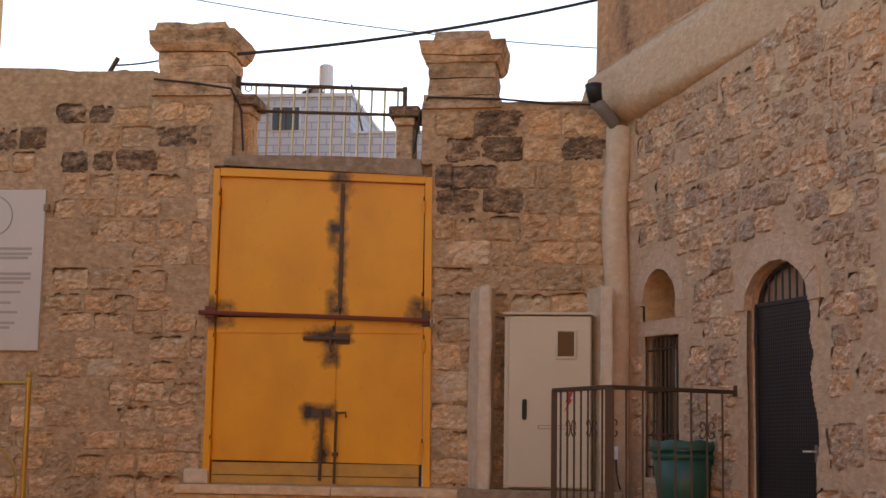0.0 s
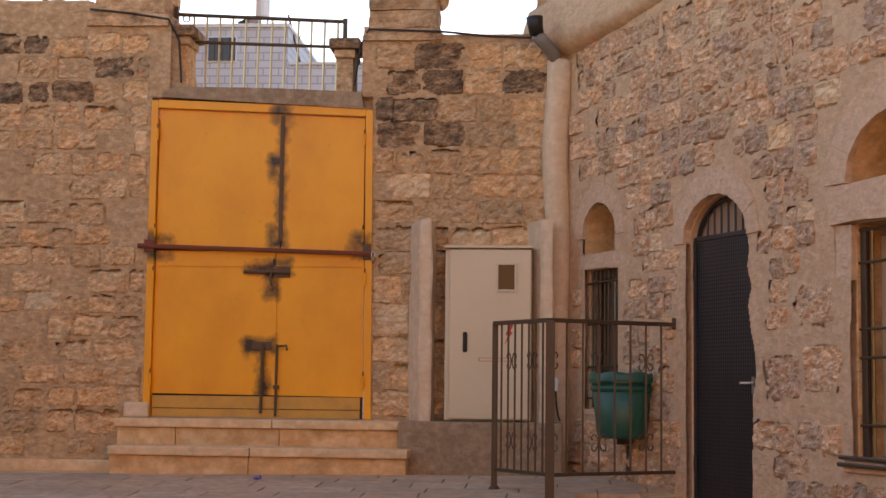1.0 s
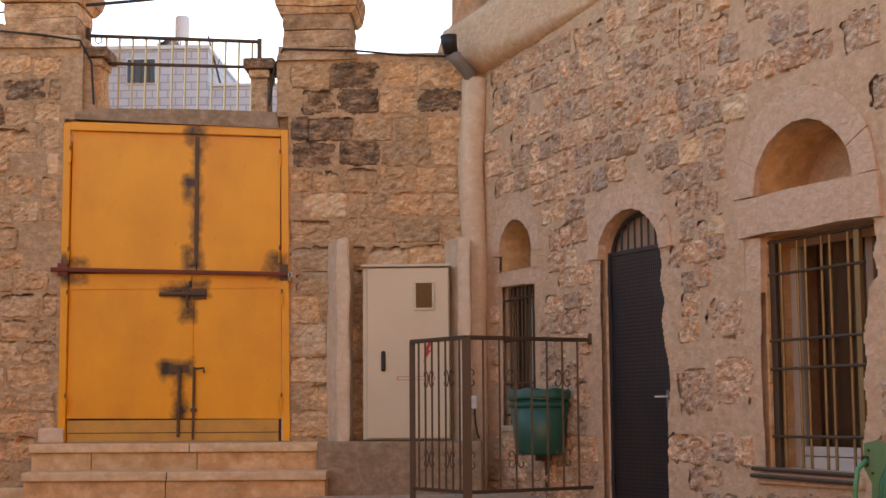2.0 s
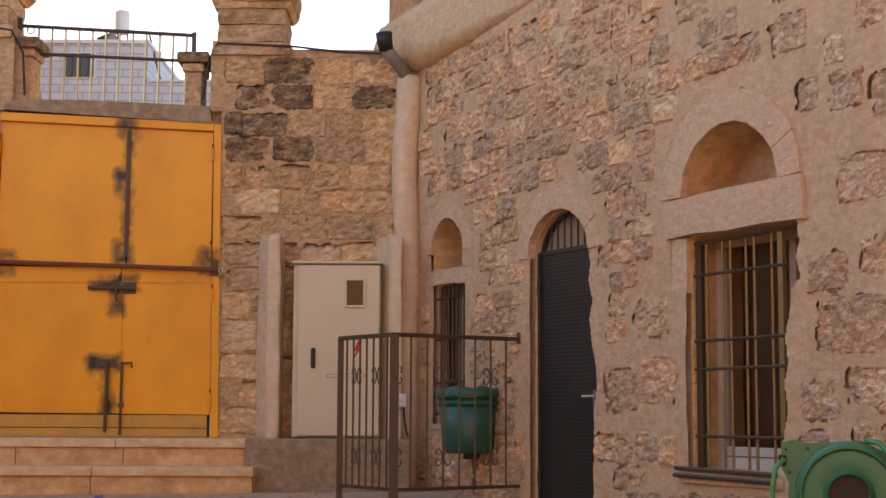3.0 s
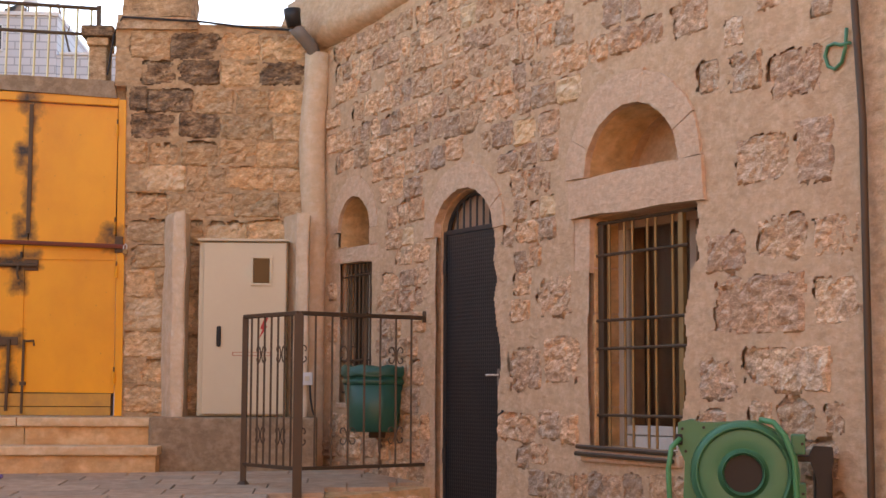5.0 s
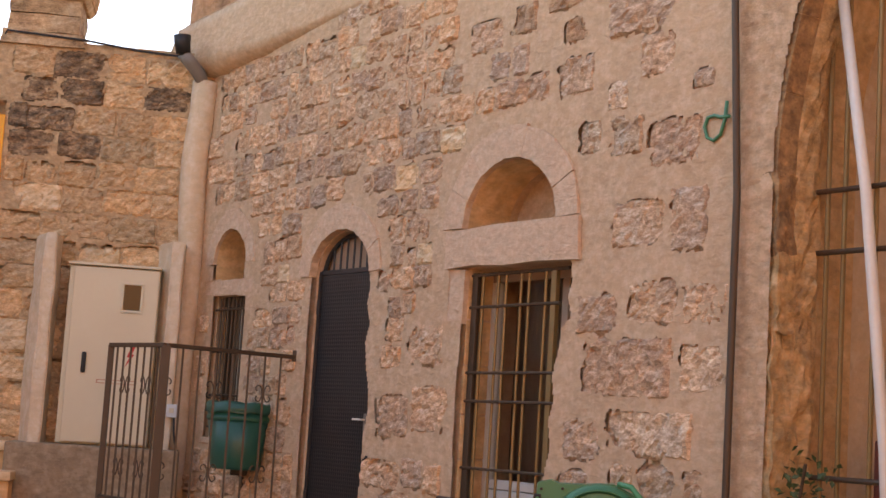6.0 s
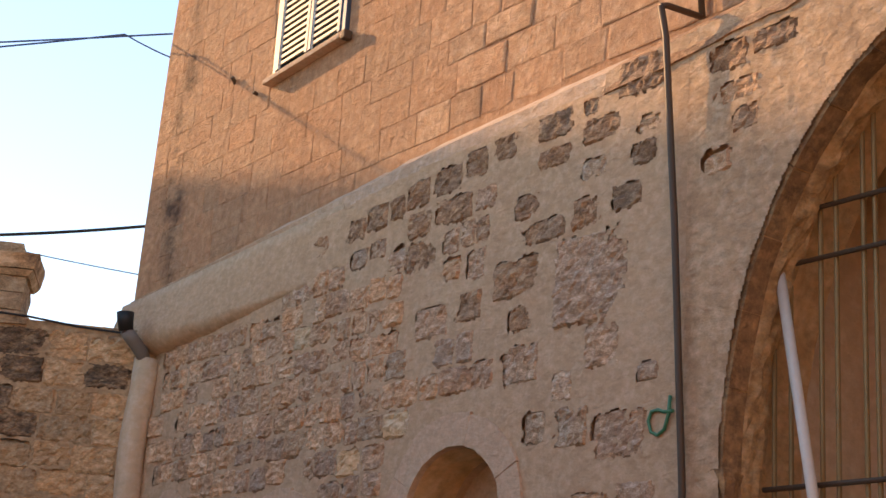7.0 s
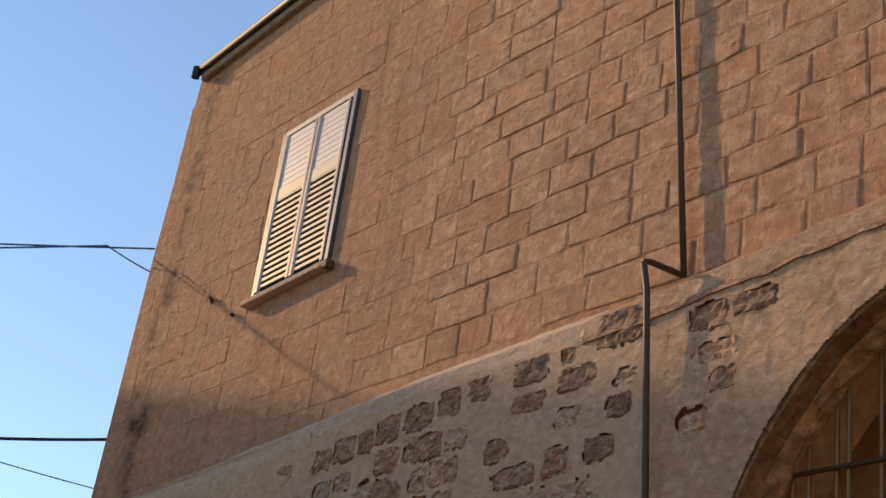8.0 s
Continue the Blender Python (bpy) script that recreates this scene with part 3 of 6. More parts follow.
part("backing", boxed(x0 + f, x1 - f, 0.05, 0.06, z0, z1 - 0.10), M_RUST, gate, "dark rusty backing behind the leaves")
LEAVES = (((-3.542, 2.565), (-2.512, 2.555), (-2.505, 3.672), (-3.538, 3.725)), ((-2.500, 2.555), (-1.826, 2.545), (-1.826, 3.640), (-2.493, 3.672)),
          ((-3.545, 1.375), (-2.556, 1.368), (-2.545, 2.535), (-3.542, 2.545)), ((-2.548, 1.368), (-1.806, 1.362), (-1.816, 2.525), (-2.537, 2.535)))
for k, outline in enumerate(LEAVES):
    leaf = part("leaf", prismed(outline, 0.004, 0.035), M_GATE, gate)
    xs = [p[0] for p in outline]
    zs = [p[1] for p in outline]
    side = min(xs) - 0.004 if k % 2 == 0 else max(xs) + 0.004
    for hz in (min(zs) + 0.12, max(zs) - 0.22):
        part("hinge", tubed([(side, -0.045, hz - 0.05), (side, -0.045, hz + 0.05)], 0.013), M_GATE, leaf)
        part("hinge_pin", tubed([(side, -0.045, hz + 0.05), (side, -0.045, hz + 0.085)], 0.006), M_RUST, leaf)
part("joint_strip", boxed(-3.54, -1.83, -0.006, 0.004, 2.415, 2.43), M_GATE, gate)
part("cover_strip", boxed(-2.56, -2.525, -0.008, 0.004, 1.37, 2.41, 0.003), M_GATE, gate)
part("cover_strip", boxed(-2.525, -2.492, -0.008, 0.004, 2.62, 3.66, 0.003), M_RUST, gate, "rusty upper meeting strip")
part("kick_plate", boxed(-3.54, -1.83, 0.0, 0.03, 1.258, 1.358, 0.004), M_KICK, gate, "grimy worn bottom rail")
part("kick_plate", boxed(-3.54, -1.83, 0.002, 0.03, 1.186, 1.253, 0.004), M_KICK, gate)
part("crossbar", tubed([(-3.68, -0.055, 2.577), (-1.735, -0.055, 2.517)], 0.019, 6), M_RUSTBAR, gate, "red rusty locking bar")
part("bar_bracket", boxed(-3.63, -3.55, -0.05, 0.0, 2.53, 2.63, 0.008), M_RUSTBAR, gate)
part("bar_bracket", boxed(-1.82, -1.755, -0.05, 0.0, 2.47, 2.60, 0.008), M_RUST, gate)
lock = part("padlock", boxed(-1.75, -1.715, -0.085, -0.06, 2.455, 2.495, 0.006), M_BRASSY, gate, "small brass padlock")
part("shackle", tubed([(-1.745, -0.07, 2.49), (-1.745, -0.07, 2.525), (-1.732, -0.07, 2.537), (-1.72, -0.07, 2.525), (-1.72, -0.07, 2.49)], 0.005, 6), M_WHITE, lock)
bolt = part("bolt", tubed([(-2.80, -0.02, 2.372), (-2.42, -0.02, 2.365)], 0.016), M_RUST, gate, "rusty sliding bolt")
part("bolt_plate", boxed(-2.53, -2.42, -0.012, 0.004, 2.325, 2.41, 0.004), M_RUST, bolt)
part("bolt_handle", tubed([(-2.57, -0.03, 2.37), (-2.575, -0.05, 2.30), (-2.56, -0.05, 2.25)], 0.009, 6), M_RUST, bolt)
part("keyhole", boxed(-2.565, -2.545, -0.006, 0.004, 2.425, 2.475), M_BLACK, gate)
bolt = part("drop_bolt", tubed([(-2.635, -0.025, 1.22), (-2.625, -0.025, 1.78)], 0.013), M_RUST, gate, "rusty drop bolt")
part("bolt_plate", boxed(-2.72, -2.56, -0.012, 0.004, 1.735, 1.80, 0.004), M_RUST, bolt)
bolt = part("drop_bolt", tubed([(-2.515, -0.025, 1.20), (-2.510, -0.025, 1.78)], 0.011), M_RUST, gate, "rusty drop bolt")
part("bolt_handle", tubed([(-2.51, -0.03, 1.765), (-2.43, -0.045, 1.77), (-2.425, -0.045, 1.73)], 0.009, 6), M_RUST, bolt)
part("bolt_clip", boxed(-2.535, -2.49, -0.035, 0.0, 1.42, 1.45, 0.004), M_RUST, bolt)
solid("trim_gate_lintel", prismed([(-3.52, 3.815), (-1.83, 3.71), (-1.86, 3.85), (-2.6, 3.885), (-3.36, 3.90), (-3.50, 3.88)], -0.05, 0.1), M_CONCRETE, MA,
      "grey cement lintel over the yellow gate", "lintel", "structure")

# ---- steps ----
steps = thing("stone_steps", MA, "two worn pale limestone steps before the yellow gate", "steps")
for a, b in ((-3.72, -3.25), (-3.245, -2.42), (-2.415, -1.48)):
    part("riser_block", boxed(a, b, -0.335 + 0.004 * rng.random(), 0.0, 0.70, 1.108, 0.006), M_RISER, steps)
for a, b in ((-3.685, -2.60), (-2.595, -1.385)):
    part("riser_block", boxed(a, b, -0.635 + 0.004 * rng.random(), -0.34, 0.55, 0.902, 0.006), M_RISER, steps)
for a, b in ((-3.735, -2.475), (-2.47, -1.47)):
    part("tread", boxed(a, b, -0.37, 0.0, 1.11, 1.178, 0.012), M_STEP, steps)
for a, b in ((-3.695, -2.585), (-2.58, -1.37)):
    part("tread", boxed(a, b, -0.67, -0.338, 0.904, 0.972, 0.012), M_STEP, steps)
solid("skirting_block", boxed(-5.6, -3.74, -0.10, 0.0, 0.5, 0.83, 0.015), M_STEP, MA, "low pale plinth course along the wall foot", "plinth", "structure")
solid("gate_foot_block", boxed(-3.76, -3.55, -0.06, 0.0, 1.178, 1.30, 0.02), M_PLASTER, MA, "lump of pale mortar at the gate foot", "mortar lump")

# ---- meter cabinet, plinth, fins ----
cab = thing("electric_cabinet", MA, "cream electric meter cabinet with small window", "cabinet")
part("body", boxed(-1.13, -0.447, -0.265, 0.0, 1.19, 2.545, 0.012), M_CABINET, cab)
door = part("door", boxed(-1.092, -0.452, -0.30, -0.269, 1.205, 2.535, 0.008), M_CABINET, cab)
wf = bmesh.new()
for b in ((-0.728, -0.561, 2.413, 2.433), (-0.728, -0.561, 2.20, 2.22), (-0.728, -0.708, 2.22, 2.413), (-0.581, -0.561, 2.22, 2.413)):
    box(wf, b[0], b[1], -0.312, -0.298, b[2], b[3], 0.006)
part("window_frame", wf, M_CABINET, door)
part("window_pane", boxed(-0.708, -0.581, -0.305, -0.298, 2.22, 2.413), M_GLASS, door)
part("top_cap", boxed(-1.14, -0.44, -0.315, 0.0, 2.546, 2.566, 0.006), M_CABINET, cab)
part("handle", boxed(-0.982, -0.948, -0.318, -0.298, 1.725, 1.885, 0.015), M_BLACK, door, "black recessed handle")
part("label", boxed(-0.86, -0.56, -0.303, -0.299, 1.655, 1.685), M_LABEL, door, "faded red and white warning label strip")
part("label_bar", boxed(-0.85, -0.57, -0.305, -0.303, 1.661, 1.679), M_CABINET, door)
part("warning_bolt", prismed([(-0.66, 1.78), (-0.63, 1.86), (-0.648, 1.865), (-0.615, 1.95), (-0.585, 1.95), (-0.61, 1.89), (-0.592, 1.885)], -0.303, -0.299), M_RED, door, "red lightning sticker")
solid("plinth", boxed(-1.472, -0.2, -0.42, 0.0, 0.6, 1.185, 0.018), M_CONCRETE, MA, "low concrete plinth under the cabinet", "plinth", "structure")
for fx in (-1.226, -0.276):
    bm = bmesh.new()
    prof = [(fx - 0.215, 0.0), (fx - 0.10, -0.30), (fx, -0.34), (fx, 0.0)]
    levels = []
    for i in range(9):
        z = 1.15 + i * 1.625 / 8
        levels.append([bm.verts.new((x + rng.uniform(-0.007, 0.007), y + (rng.uniform(-0.007, 0.007) if y else 0), z)) for x, y in prof])
    for a, b in zip(levels, levels[1:]):
        for i in range(4):
            bm.faces.new((a[i], a[(i + 1) % 4], b[(i + 1) % 4], b[i]))
    bm.faces.new(levels[0][::-1])
    bm.faces.new(levels[-1])
    bmesh.ops.recalc_face_normals(bm, faces=bm.faces[:])
    bmesh.ops.bevel(bm, geom=[e for e in bm.edges if len(e.link_faces) == 2 and e.calc_face_angle() > 0.5], offset=0.012, segments=2, affect="EDGES")
    solid("fin_wall", bm, M_PLASTER, MA, "upright plastered concrete fin beside the cabinet", "fin wall", group="fins beside the cabinet")
jb = thing("junction_box", MA, "small grey electric box on the plastered fin", "electric box")
part("body", boxed(-0.315, -0.235, -0.395, -0.342, 1.43, 1.53, 0.008), M_WHITE, jb)
part("switch", boxed(-0.295, -0.26, -0.402, -0.394, 1.465, 1.50, 0.003), M_CABINET, jb)
part("cable", tubed([(-0.255, -0.36, 1.43), (-0.25, -0.35, 1.33), (-0.235, -0.33, 1.24), (-0.22, -0.33, 1.20)], 0.008, 6), M_WIRE, jb)

bm = bmesh.new()
pts = [(-0.255 + 0.02 * math.sin(i * 0.9) * (i / 16), -0.03, 0.74 + i * 3.36 / 16) for i in range(17)]
tube(bm, pts, [0.105 * (1 + rng.uniform(-0.05, 0.05)) for _ in pts], 14)
casing = thing("pipe_casing", MA, "plastered casing over a corner downpipe", "pipe casing")
part("casing", bm, M_PLASTER, casing, smooth=True)
part("elbow", tubed([(-0.262, -0.06, 4.08), (-0.28, -0.10, 4.14), (-0.36, -0.16, 4.22), (-0.42, -0.20, 4.28)], 0.055, 12), M_GREYPVC, casing, "grey plastic pipe elbow", True)
part("inlet", tubed([(-0.42, -0.20, 4.28), (-0.435, -0.21, 4.36), (-0.44, -0.21, 4.42)], [0.058, 0.065, 0.07], 12), M_BLACK, casing, "black plastic inlet", True)


# ---- gate piers, small pilasters and fence on wall A ----
def pier(name, label, neck, cap, z0, z1, broken):
    p = thing(name, MA, label, "gate pier", group="stone piers on the courtyard wall")
    r = random.Random(broken)

    def block(nm, xa, xb, za, zb, grow_a, grow_b, mat=M_PIER):
        bm = bmesh.new()
        a = [(xa - grow_a, -0.02 - grow_a), (xb + grow_a, -0.02 - grow_a), (xb + grow_a, 0.5 + grow_a), (xa - grow_a, 0.5 + grow_a)]
        b = [(xa - grow_b, -0.02 - grow_b), (xb + grow_b, -0.02 - grow_b), (xb + grow_b, 0.5 + grow_b), (xa - grow_b, 0.5 + grow_b)]
        va = [bm.verts.new((x, y, za)) for x, y in a]
        vb = [bm.verts.new((x, y, zb + r.uniform(-0.012, 0.012))) for x, y in b]
        bm.faces.new(va[::-1])
        bm.faces.new(vb)
        for i in range(4):
            bm.faces.new((va[i], va[(i + 1) % 4], vb[(i + 1) % 4], vb[i]))
        bmesh.ops.recalc_face_normals(bm, faces=bm.faces[:])
        bmesh.ops.subdivide_edges(bm, edges=bm.edges[:], cuts=3, use_grid_fill=True)
        for v in bm.verts:
            v.co += 0.016 * noise.noise_vector(v.co * 9.0 + Vector((broken, 0, 0)))
        part(nm, bm, mat, p)

    h = z1 - z0
    block("base", neck[0] - 0.02, neck[1] + 0.02, z0 - 0.06, z0 + 0.10 * h, 0.03, 0.02, M_PIER)
    block("shaft", neck[0], neck[1], z0 + 0.10 * h, z0 + 0.34 * h, 0.0, 0.0, M_PIER)
    block("shaft", neck[0], neck[1], z0 + 0.345 * h, z0 + 0.56 * h, 0.0, 0.0, M_PIER)
    block("moulding", neck[0], neck[1], z0 + 0.56 * h, z0 + 0.66 * h, 0.02, 0.055, M_PIER)
    block("cornice", neck[0], neck[1], z0 + 0.66 * h, z0 + 0.84 * h, 0.06, cap)
    if broken % 2:
        block("top", neck[0] + 0.05, neck[1] - 0.26, z0 + 0.84 * h, z0 + 0.97 * h, cap, cap - 0.03, M_PIER)
        block("top", neck[1] - 0.22, neck[1] - 0.05, z0 + 0.84 * h, z1, 0.03, 0.02, M_PIER)
    else:
        block("top", neck[0] + 0.08, neck[1] - 0.08, z0 + 0.84 * h, z1, 0.05, 0.03, M_PIER)
    return p


pier("stone_pier", "broken tan limestone pier with a flared cap", (-4.125, -3.525), 0.085, 4.48, 5.06, 7)
pier("stone_pier", "tan limestone pier with a moulded cap", (-1.805, -1.255), 0.085, 4.34, 4.93, 4)
for xa, xb, zt in ((-3.55, -3.30, 4.45), (-2.14, -1.90, 4.33)):
    p = thing("stone_pilaster", MA, "small weathered limestone pilaster beside the roof fence", "pilaster", group="pilasters beside the roof fence")
    part("shaft", boxed(xa + 0.05, xb - 0.05, 0.12, 0.40, 3.80, zt - 0.16, 0.012), M_STONE_A, p)
    part("moulding", boxed(xa + 0.03, xb - 0.03, 0.09, 0.43, zt - 0.16, zt - 0.09, 0.02), M_STONE_A, p)
    part("cap", boxed(xa - 0.01, xb + 0.01, 0.05, 0.47, zt - 0.09, zt, 0.02), M_STONE_A_DARK, p)

fence = thing("roof_fence", MA, "gilded iron bar fence above the yellow gate", "fence")
part("post", boxed(-3.52, -3.485, 0.27, 0.31, 3.85, 4.66, 0.004), M_IRON, fence)
part("post", boxed(-2.065, -2.03, 0.27, 0.31, 3.85, 4.545, 0.004), M_IRON, fence)
part("rail", tubed([(-3.50, 0.29, 4.595), (-2.05, 0.29, 4.52)], 0.016, 6), M_IRON, fence)
part("rail", tubed([(-3.50, 0.29, 4.36), (-2.05, 0.29, 4.30)], 0.014, 6), M_IRON, fence)
for i in range(12):
    x = -3.36 + i * 1.24 / 11
    part("bar", tubed([(x, 0.30, 3.84), (x + 0.01, 0.30, 4.61 - 0.05 * (x + 3.5))], 0.0105, 6), M_GILT, fence)
part("scroll_end", tubed([(-3.42 + 0.03 * math.cos(a * 0.7), 0.3, 4.56 + 0.03 * math.sin(a * 0.7)) for a in range(10)], 0.006, 5), M_IRON, fence)

# ---- neighbour house behind the fence ----
M_CLAD, nd, lk, b = material("house_cladding", 0.7)
co = nd.new("ShaderNodeTexCoord")
mp = nd.new("ShaderNodeMapping")
mp.inputs["Rotation"].default_value = (radians(90), 0, 0)
br = nd.new("ShaderNodeTexBrick")
br.inputs["Scale"].default_value, br.inputs["Mortar Size"].default_value = 1.0, 0.012
br.inputs["Brick Width"].default_value, br.inputs["Row Height"].default_value = 0.28, 0.14
br.inputs["Color1"].default_value, br.inputs["Color2"].default_value, br.inputs["Mortar"].default_value = (0.42, 0.46, 0.54, 1), (0.36, 0.40, 0.48, 1), (0.25, 0.28, 0.33, 1)
lk.new(co.outputs["Object"], mp.inputs["Vector"])
lk.new(mp.outputs["Vector"], br.inputs["Vector"])
lk.new(br.outputs["Color"], b.inputs["Base Color"])
house = thing("apartment_house", pose(0, 26, 0), "pale grey stone-clad house behind the wall", "house")
part("wall", boxed(-7.6, -5.16, 0, 6, 0, 7.88), M_CLAD, house)
part("wall", boxed(-5.16, -3.0, 0.05, 6, 0, 7.20), M_CLAD, house)
part("parapet", boxed(-7.63, -5.13, -0.05, 6, 7.88, 7.95, 0.01), M_TILE, house)
part("parapet", boxed(-5.12, -3.0, 0.0, 6, 7.20, 7.25, 0.01), M_TILE, house)
win = part("window", boxed(-6.63, -6.08, -0.04, 0.0, 7.24, 7.72, 0.01), M_TILE, house, "dark barred window")
part("pane", boxed(-6.60, -6.11, -0.06, -0.035, 7.27, 7.69), M_GLASS, win)
for i in range(3):
    part("bar", boxed(-6.50 + i * 0.14, -6.48 + i * 0.14, -0.08, -0.06, 7.27, 7.69), M_IRON, win)
tank = thing("water_tank", pose(-5.68, 26.2, 7.95), "white roof water tank on a stand", "tank")
part("tank", tubed([(0, 0, 0.16), (0, 0, 0.18), (0, 0, 0.55), (0, 0, 0.58)], [0.12, 0.135, 0.135, 0.11], 16), M_TILE, tank)
for i in range(3):
    a = i * 2.09
    part("leg", tubed([(0.1 * math.cos(a), 0.1 * math.sin(a), 0), (0.1 * math.cos(a), 0.1 * math.sin(a), 0.17)], 0.015, 6), M_IRON, tank)
part("solar_panel", boxed(-0.42, -0.1, -0.2, 0.3, 0.08, 0.10, 0.0, Matrix.Rotation(radians(-22), 4, "Y")), M_GLASS, tank, "dark solar panel")
ant = thing("roof_antenna", pose(-5.0, 26.5, 7.24), "thin leaning roof aerial", "antenna")
part("mast", tubed([(0, 0, 0), (-0.26, 0, 1.0)], 0.02, 6), M_IRON, ant)
part("arm", tubed([(-0.10, 0, 0.42), (-0.02, 0, 0.62)], 0.01, 5), M_IRON, ant)


# ---- plaque and gilt post on wall A ----
plaque = thing("marble_plaque", MA, "pale marble plaque with engraved lines and round emblem", "plaque")
part("slab", boxed(-5.97, -5.055, -0.045, 0.0, 2.25, 3.615, 0.006), M_MARBLE, plaque)
part("emblem", tubed([(-5.51 + 0.17 * math.cos(a), -0.046, 3.39 + 0.17 * math.sin(a)) for a in (2 * math.pi * i / 40 for i in range(40))], 0.006, 5, True), M_INK, plaque, "engraved ring")
for z, w in ((3.10, 0.36), (3.055, 0.36), (3.02, 0.33), (2.885, 0.36), (2.845, 0.36), (2.81, 0.30), (2.73, 0.28), (2.64, 0.20), (2.56, 0.26), (2.47, 0.24), (2.43, 0.2)):
    part("text_line", boxed(-5.51 - w, -5.51 + w, -0.048, -0.044, z, z + 0.022), M_INK, plaque)
part("clip", boxed(-5.065, -5.02, -0.06, 0.0, 3.43, 3.49, 0.006), M_CONCRETE, plaque)
post = thing("gilt_barrier", pose(0, WALL_Y - 0.8, 0), "gilt metal barrier with a ball finial", "barrier")
part("post", tubed([(-4.80, 0, 0.70), (-4.80, 0, 1.98)], 0.022, 10), M_GOLD, post)
part("finial", tubed([(-4.80, 0, 1.96), (-4.80, 0, 1.99), (-4.80, 0, 2.01), (-4.80, 0, 2.03), (-4.80, 0, 2.05)], [0.03, 0.018, 0.026, 0.024, 0.006], 10), M_GOLD, post)
part("rail", tubed([(-4.80, 0, 1.945), (-6.4, 0, 1.95)], 0.013, 8), M_GOLD, post)
part("scroll", tubed([(-5.08 + 0.22 * math.cos(a), 0, 1.15 + 0.30 * math.sin(a)) for a in (2 * math.pi * i / 20 for i in range(20))], 0.01, 6, True), M_GOLD, post)
part("post", tubed([(-6.4, 0, 0.70), (-6.4, 0, 1.98)], 0.022, 10), M_GOLD, post)

# ---- charcoal door in wall B ----
M_PERF, nd, lk, b = material("perforated_steel", 0.5, 0.3)
co = nd.new("ShaderNodeTexCoord")
vo = nd.new("ShaderNodeTexVoronoi")
vo.inputs["Scale"].default_value, vo.inputs["Randomness"].default_value = 38.0, 0.0
lk.new(co.outputs["Object"], vo.inputs["Vector"])
rp = nd.new("ShaderNodeMapRange")
rp.inputs["From Min"].default_value, rp.inputs["From Max"].default_value = 0.25, 0.40
lk.new(vo.outputs["Distance"], rp.inputs["Value"])
patch, raw = noised(nd, lk, 2.2, 5.0, 0.6, "Object", None, 0.4, 0.75)
steel = mixed(nd, lk, patch, (0.027, 0.025, 0.026), (0.046, 0.040, 0.037))
lk.new(mixed(nd, lk, rp.outputs["Result"], (0.012, 0.011, 0.011), steel), b.inputs["Base Color"])
bumped(nd, lk, b, [(rp.outputs["Result"], 0.5, 0.003)])
door_b = thing("metal_door", MB, "charcoal perforated metal door, closed, in an arched opening", "door")
part("leaf", boxed(1.825, 2.70, 0.055, 0.095, 0.38, 2.47, 0.004), M_PERF, door_b)
part("frame", boxed(1.79, 1.822, 0.045, 0.12, 0.38, 2.50, 0.004), M_DARKDOOR, door_b)
part("frame", boxed(1.822, 2.66, 0.05, 0.12, 2.472, 2.505, 0.004), M_DARKDOOR, door_b)
part("frame", tubed([(x, 0.08, z) for x, z in arch_points(1.815, 2.54, 2.46, 2.735, 16)], 0.016, 6), M_DARKDOOR, door_b)
for i in range(7):
    x = 1.93 + i * 0.085
    zt = 2.46 + 0.27 * math.sqrt(max(0.0, 1 - ((x - 2.178) / 0.362) ** 2))
    part("grille_bar", tubed([(x, 0.08, 2.50), (x, 0.08, zt)], 0.008, 6), M_DARKDOOR, door_b)
part("fanlight", prismed(arch_points(1.83, 2.53, 2.47, 2.73, 14), 0.105, 0.115), M_CURTAIN, door_b, "tan panel behind the fanlight bars")
handle = part("handle", tubed([(2.50, 0.055, 1.50), (2.50, 0.02, 1.50), (2.41, 0.015, 1.50)], 0.007, 8), M_PIPE, door_b, "dull metal lever")
part("escutcheon", boxed(2.485, 2.515, 0.05, 0.056, 1.43, 1.54, 0.002), M_GREYPVC, handle)
part("hinge", tubed([(1.825, 0.04, 0.9), (1.825, 0.04, 1.0)], 0.012, 8), M_DARKDOOR, door_b)
part("hinge", tubed([(1.825, 0.04, 2.2), (1.825, 0.04, 2.3)], 0.012, 8), M_DARKDOOR, door_b)


def voussoirs(parent, xc, zc, r0x, r0z, r1x, r1z, n, y0, mat, a0=0.0, a1=math.pi, vary=0.022):
    """Dressed arch stones between two half ellipses."""
    r = random.Random(n * 7)
    for i in range(n):
        p, q = a0 + (a1 - a0) * (i + 0.006) / n, a0 + (a1 - a0) * (i + 0.994) / n
        k = 4
        inner = [(xc + r0x * math.cos(p + (q - p) * j / k), zc + r0z * math.sin(p + (q - p) * j / k)) for j in range(k + 1)]
        w = r.uniform(1 - vary, 1 + vary)
        outer_ = [(xc + r1x * w * math.cos(p + (q - p) * j / k), zc + r1z * w * math.sin(p + (q - p) * j / k)) for j in range(k, -1, -1)]
        part("voussoir", prismed(jag(r, inner + outer_, 0.005), y0 - r.uniform(0, 0.008), 0.12), mat, parent)


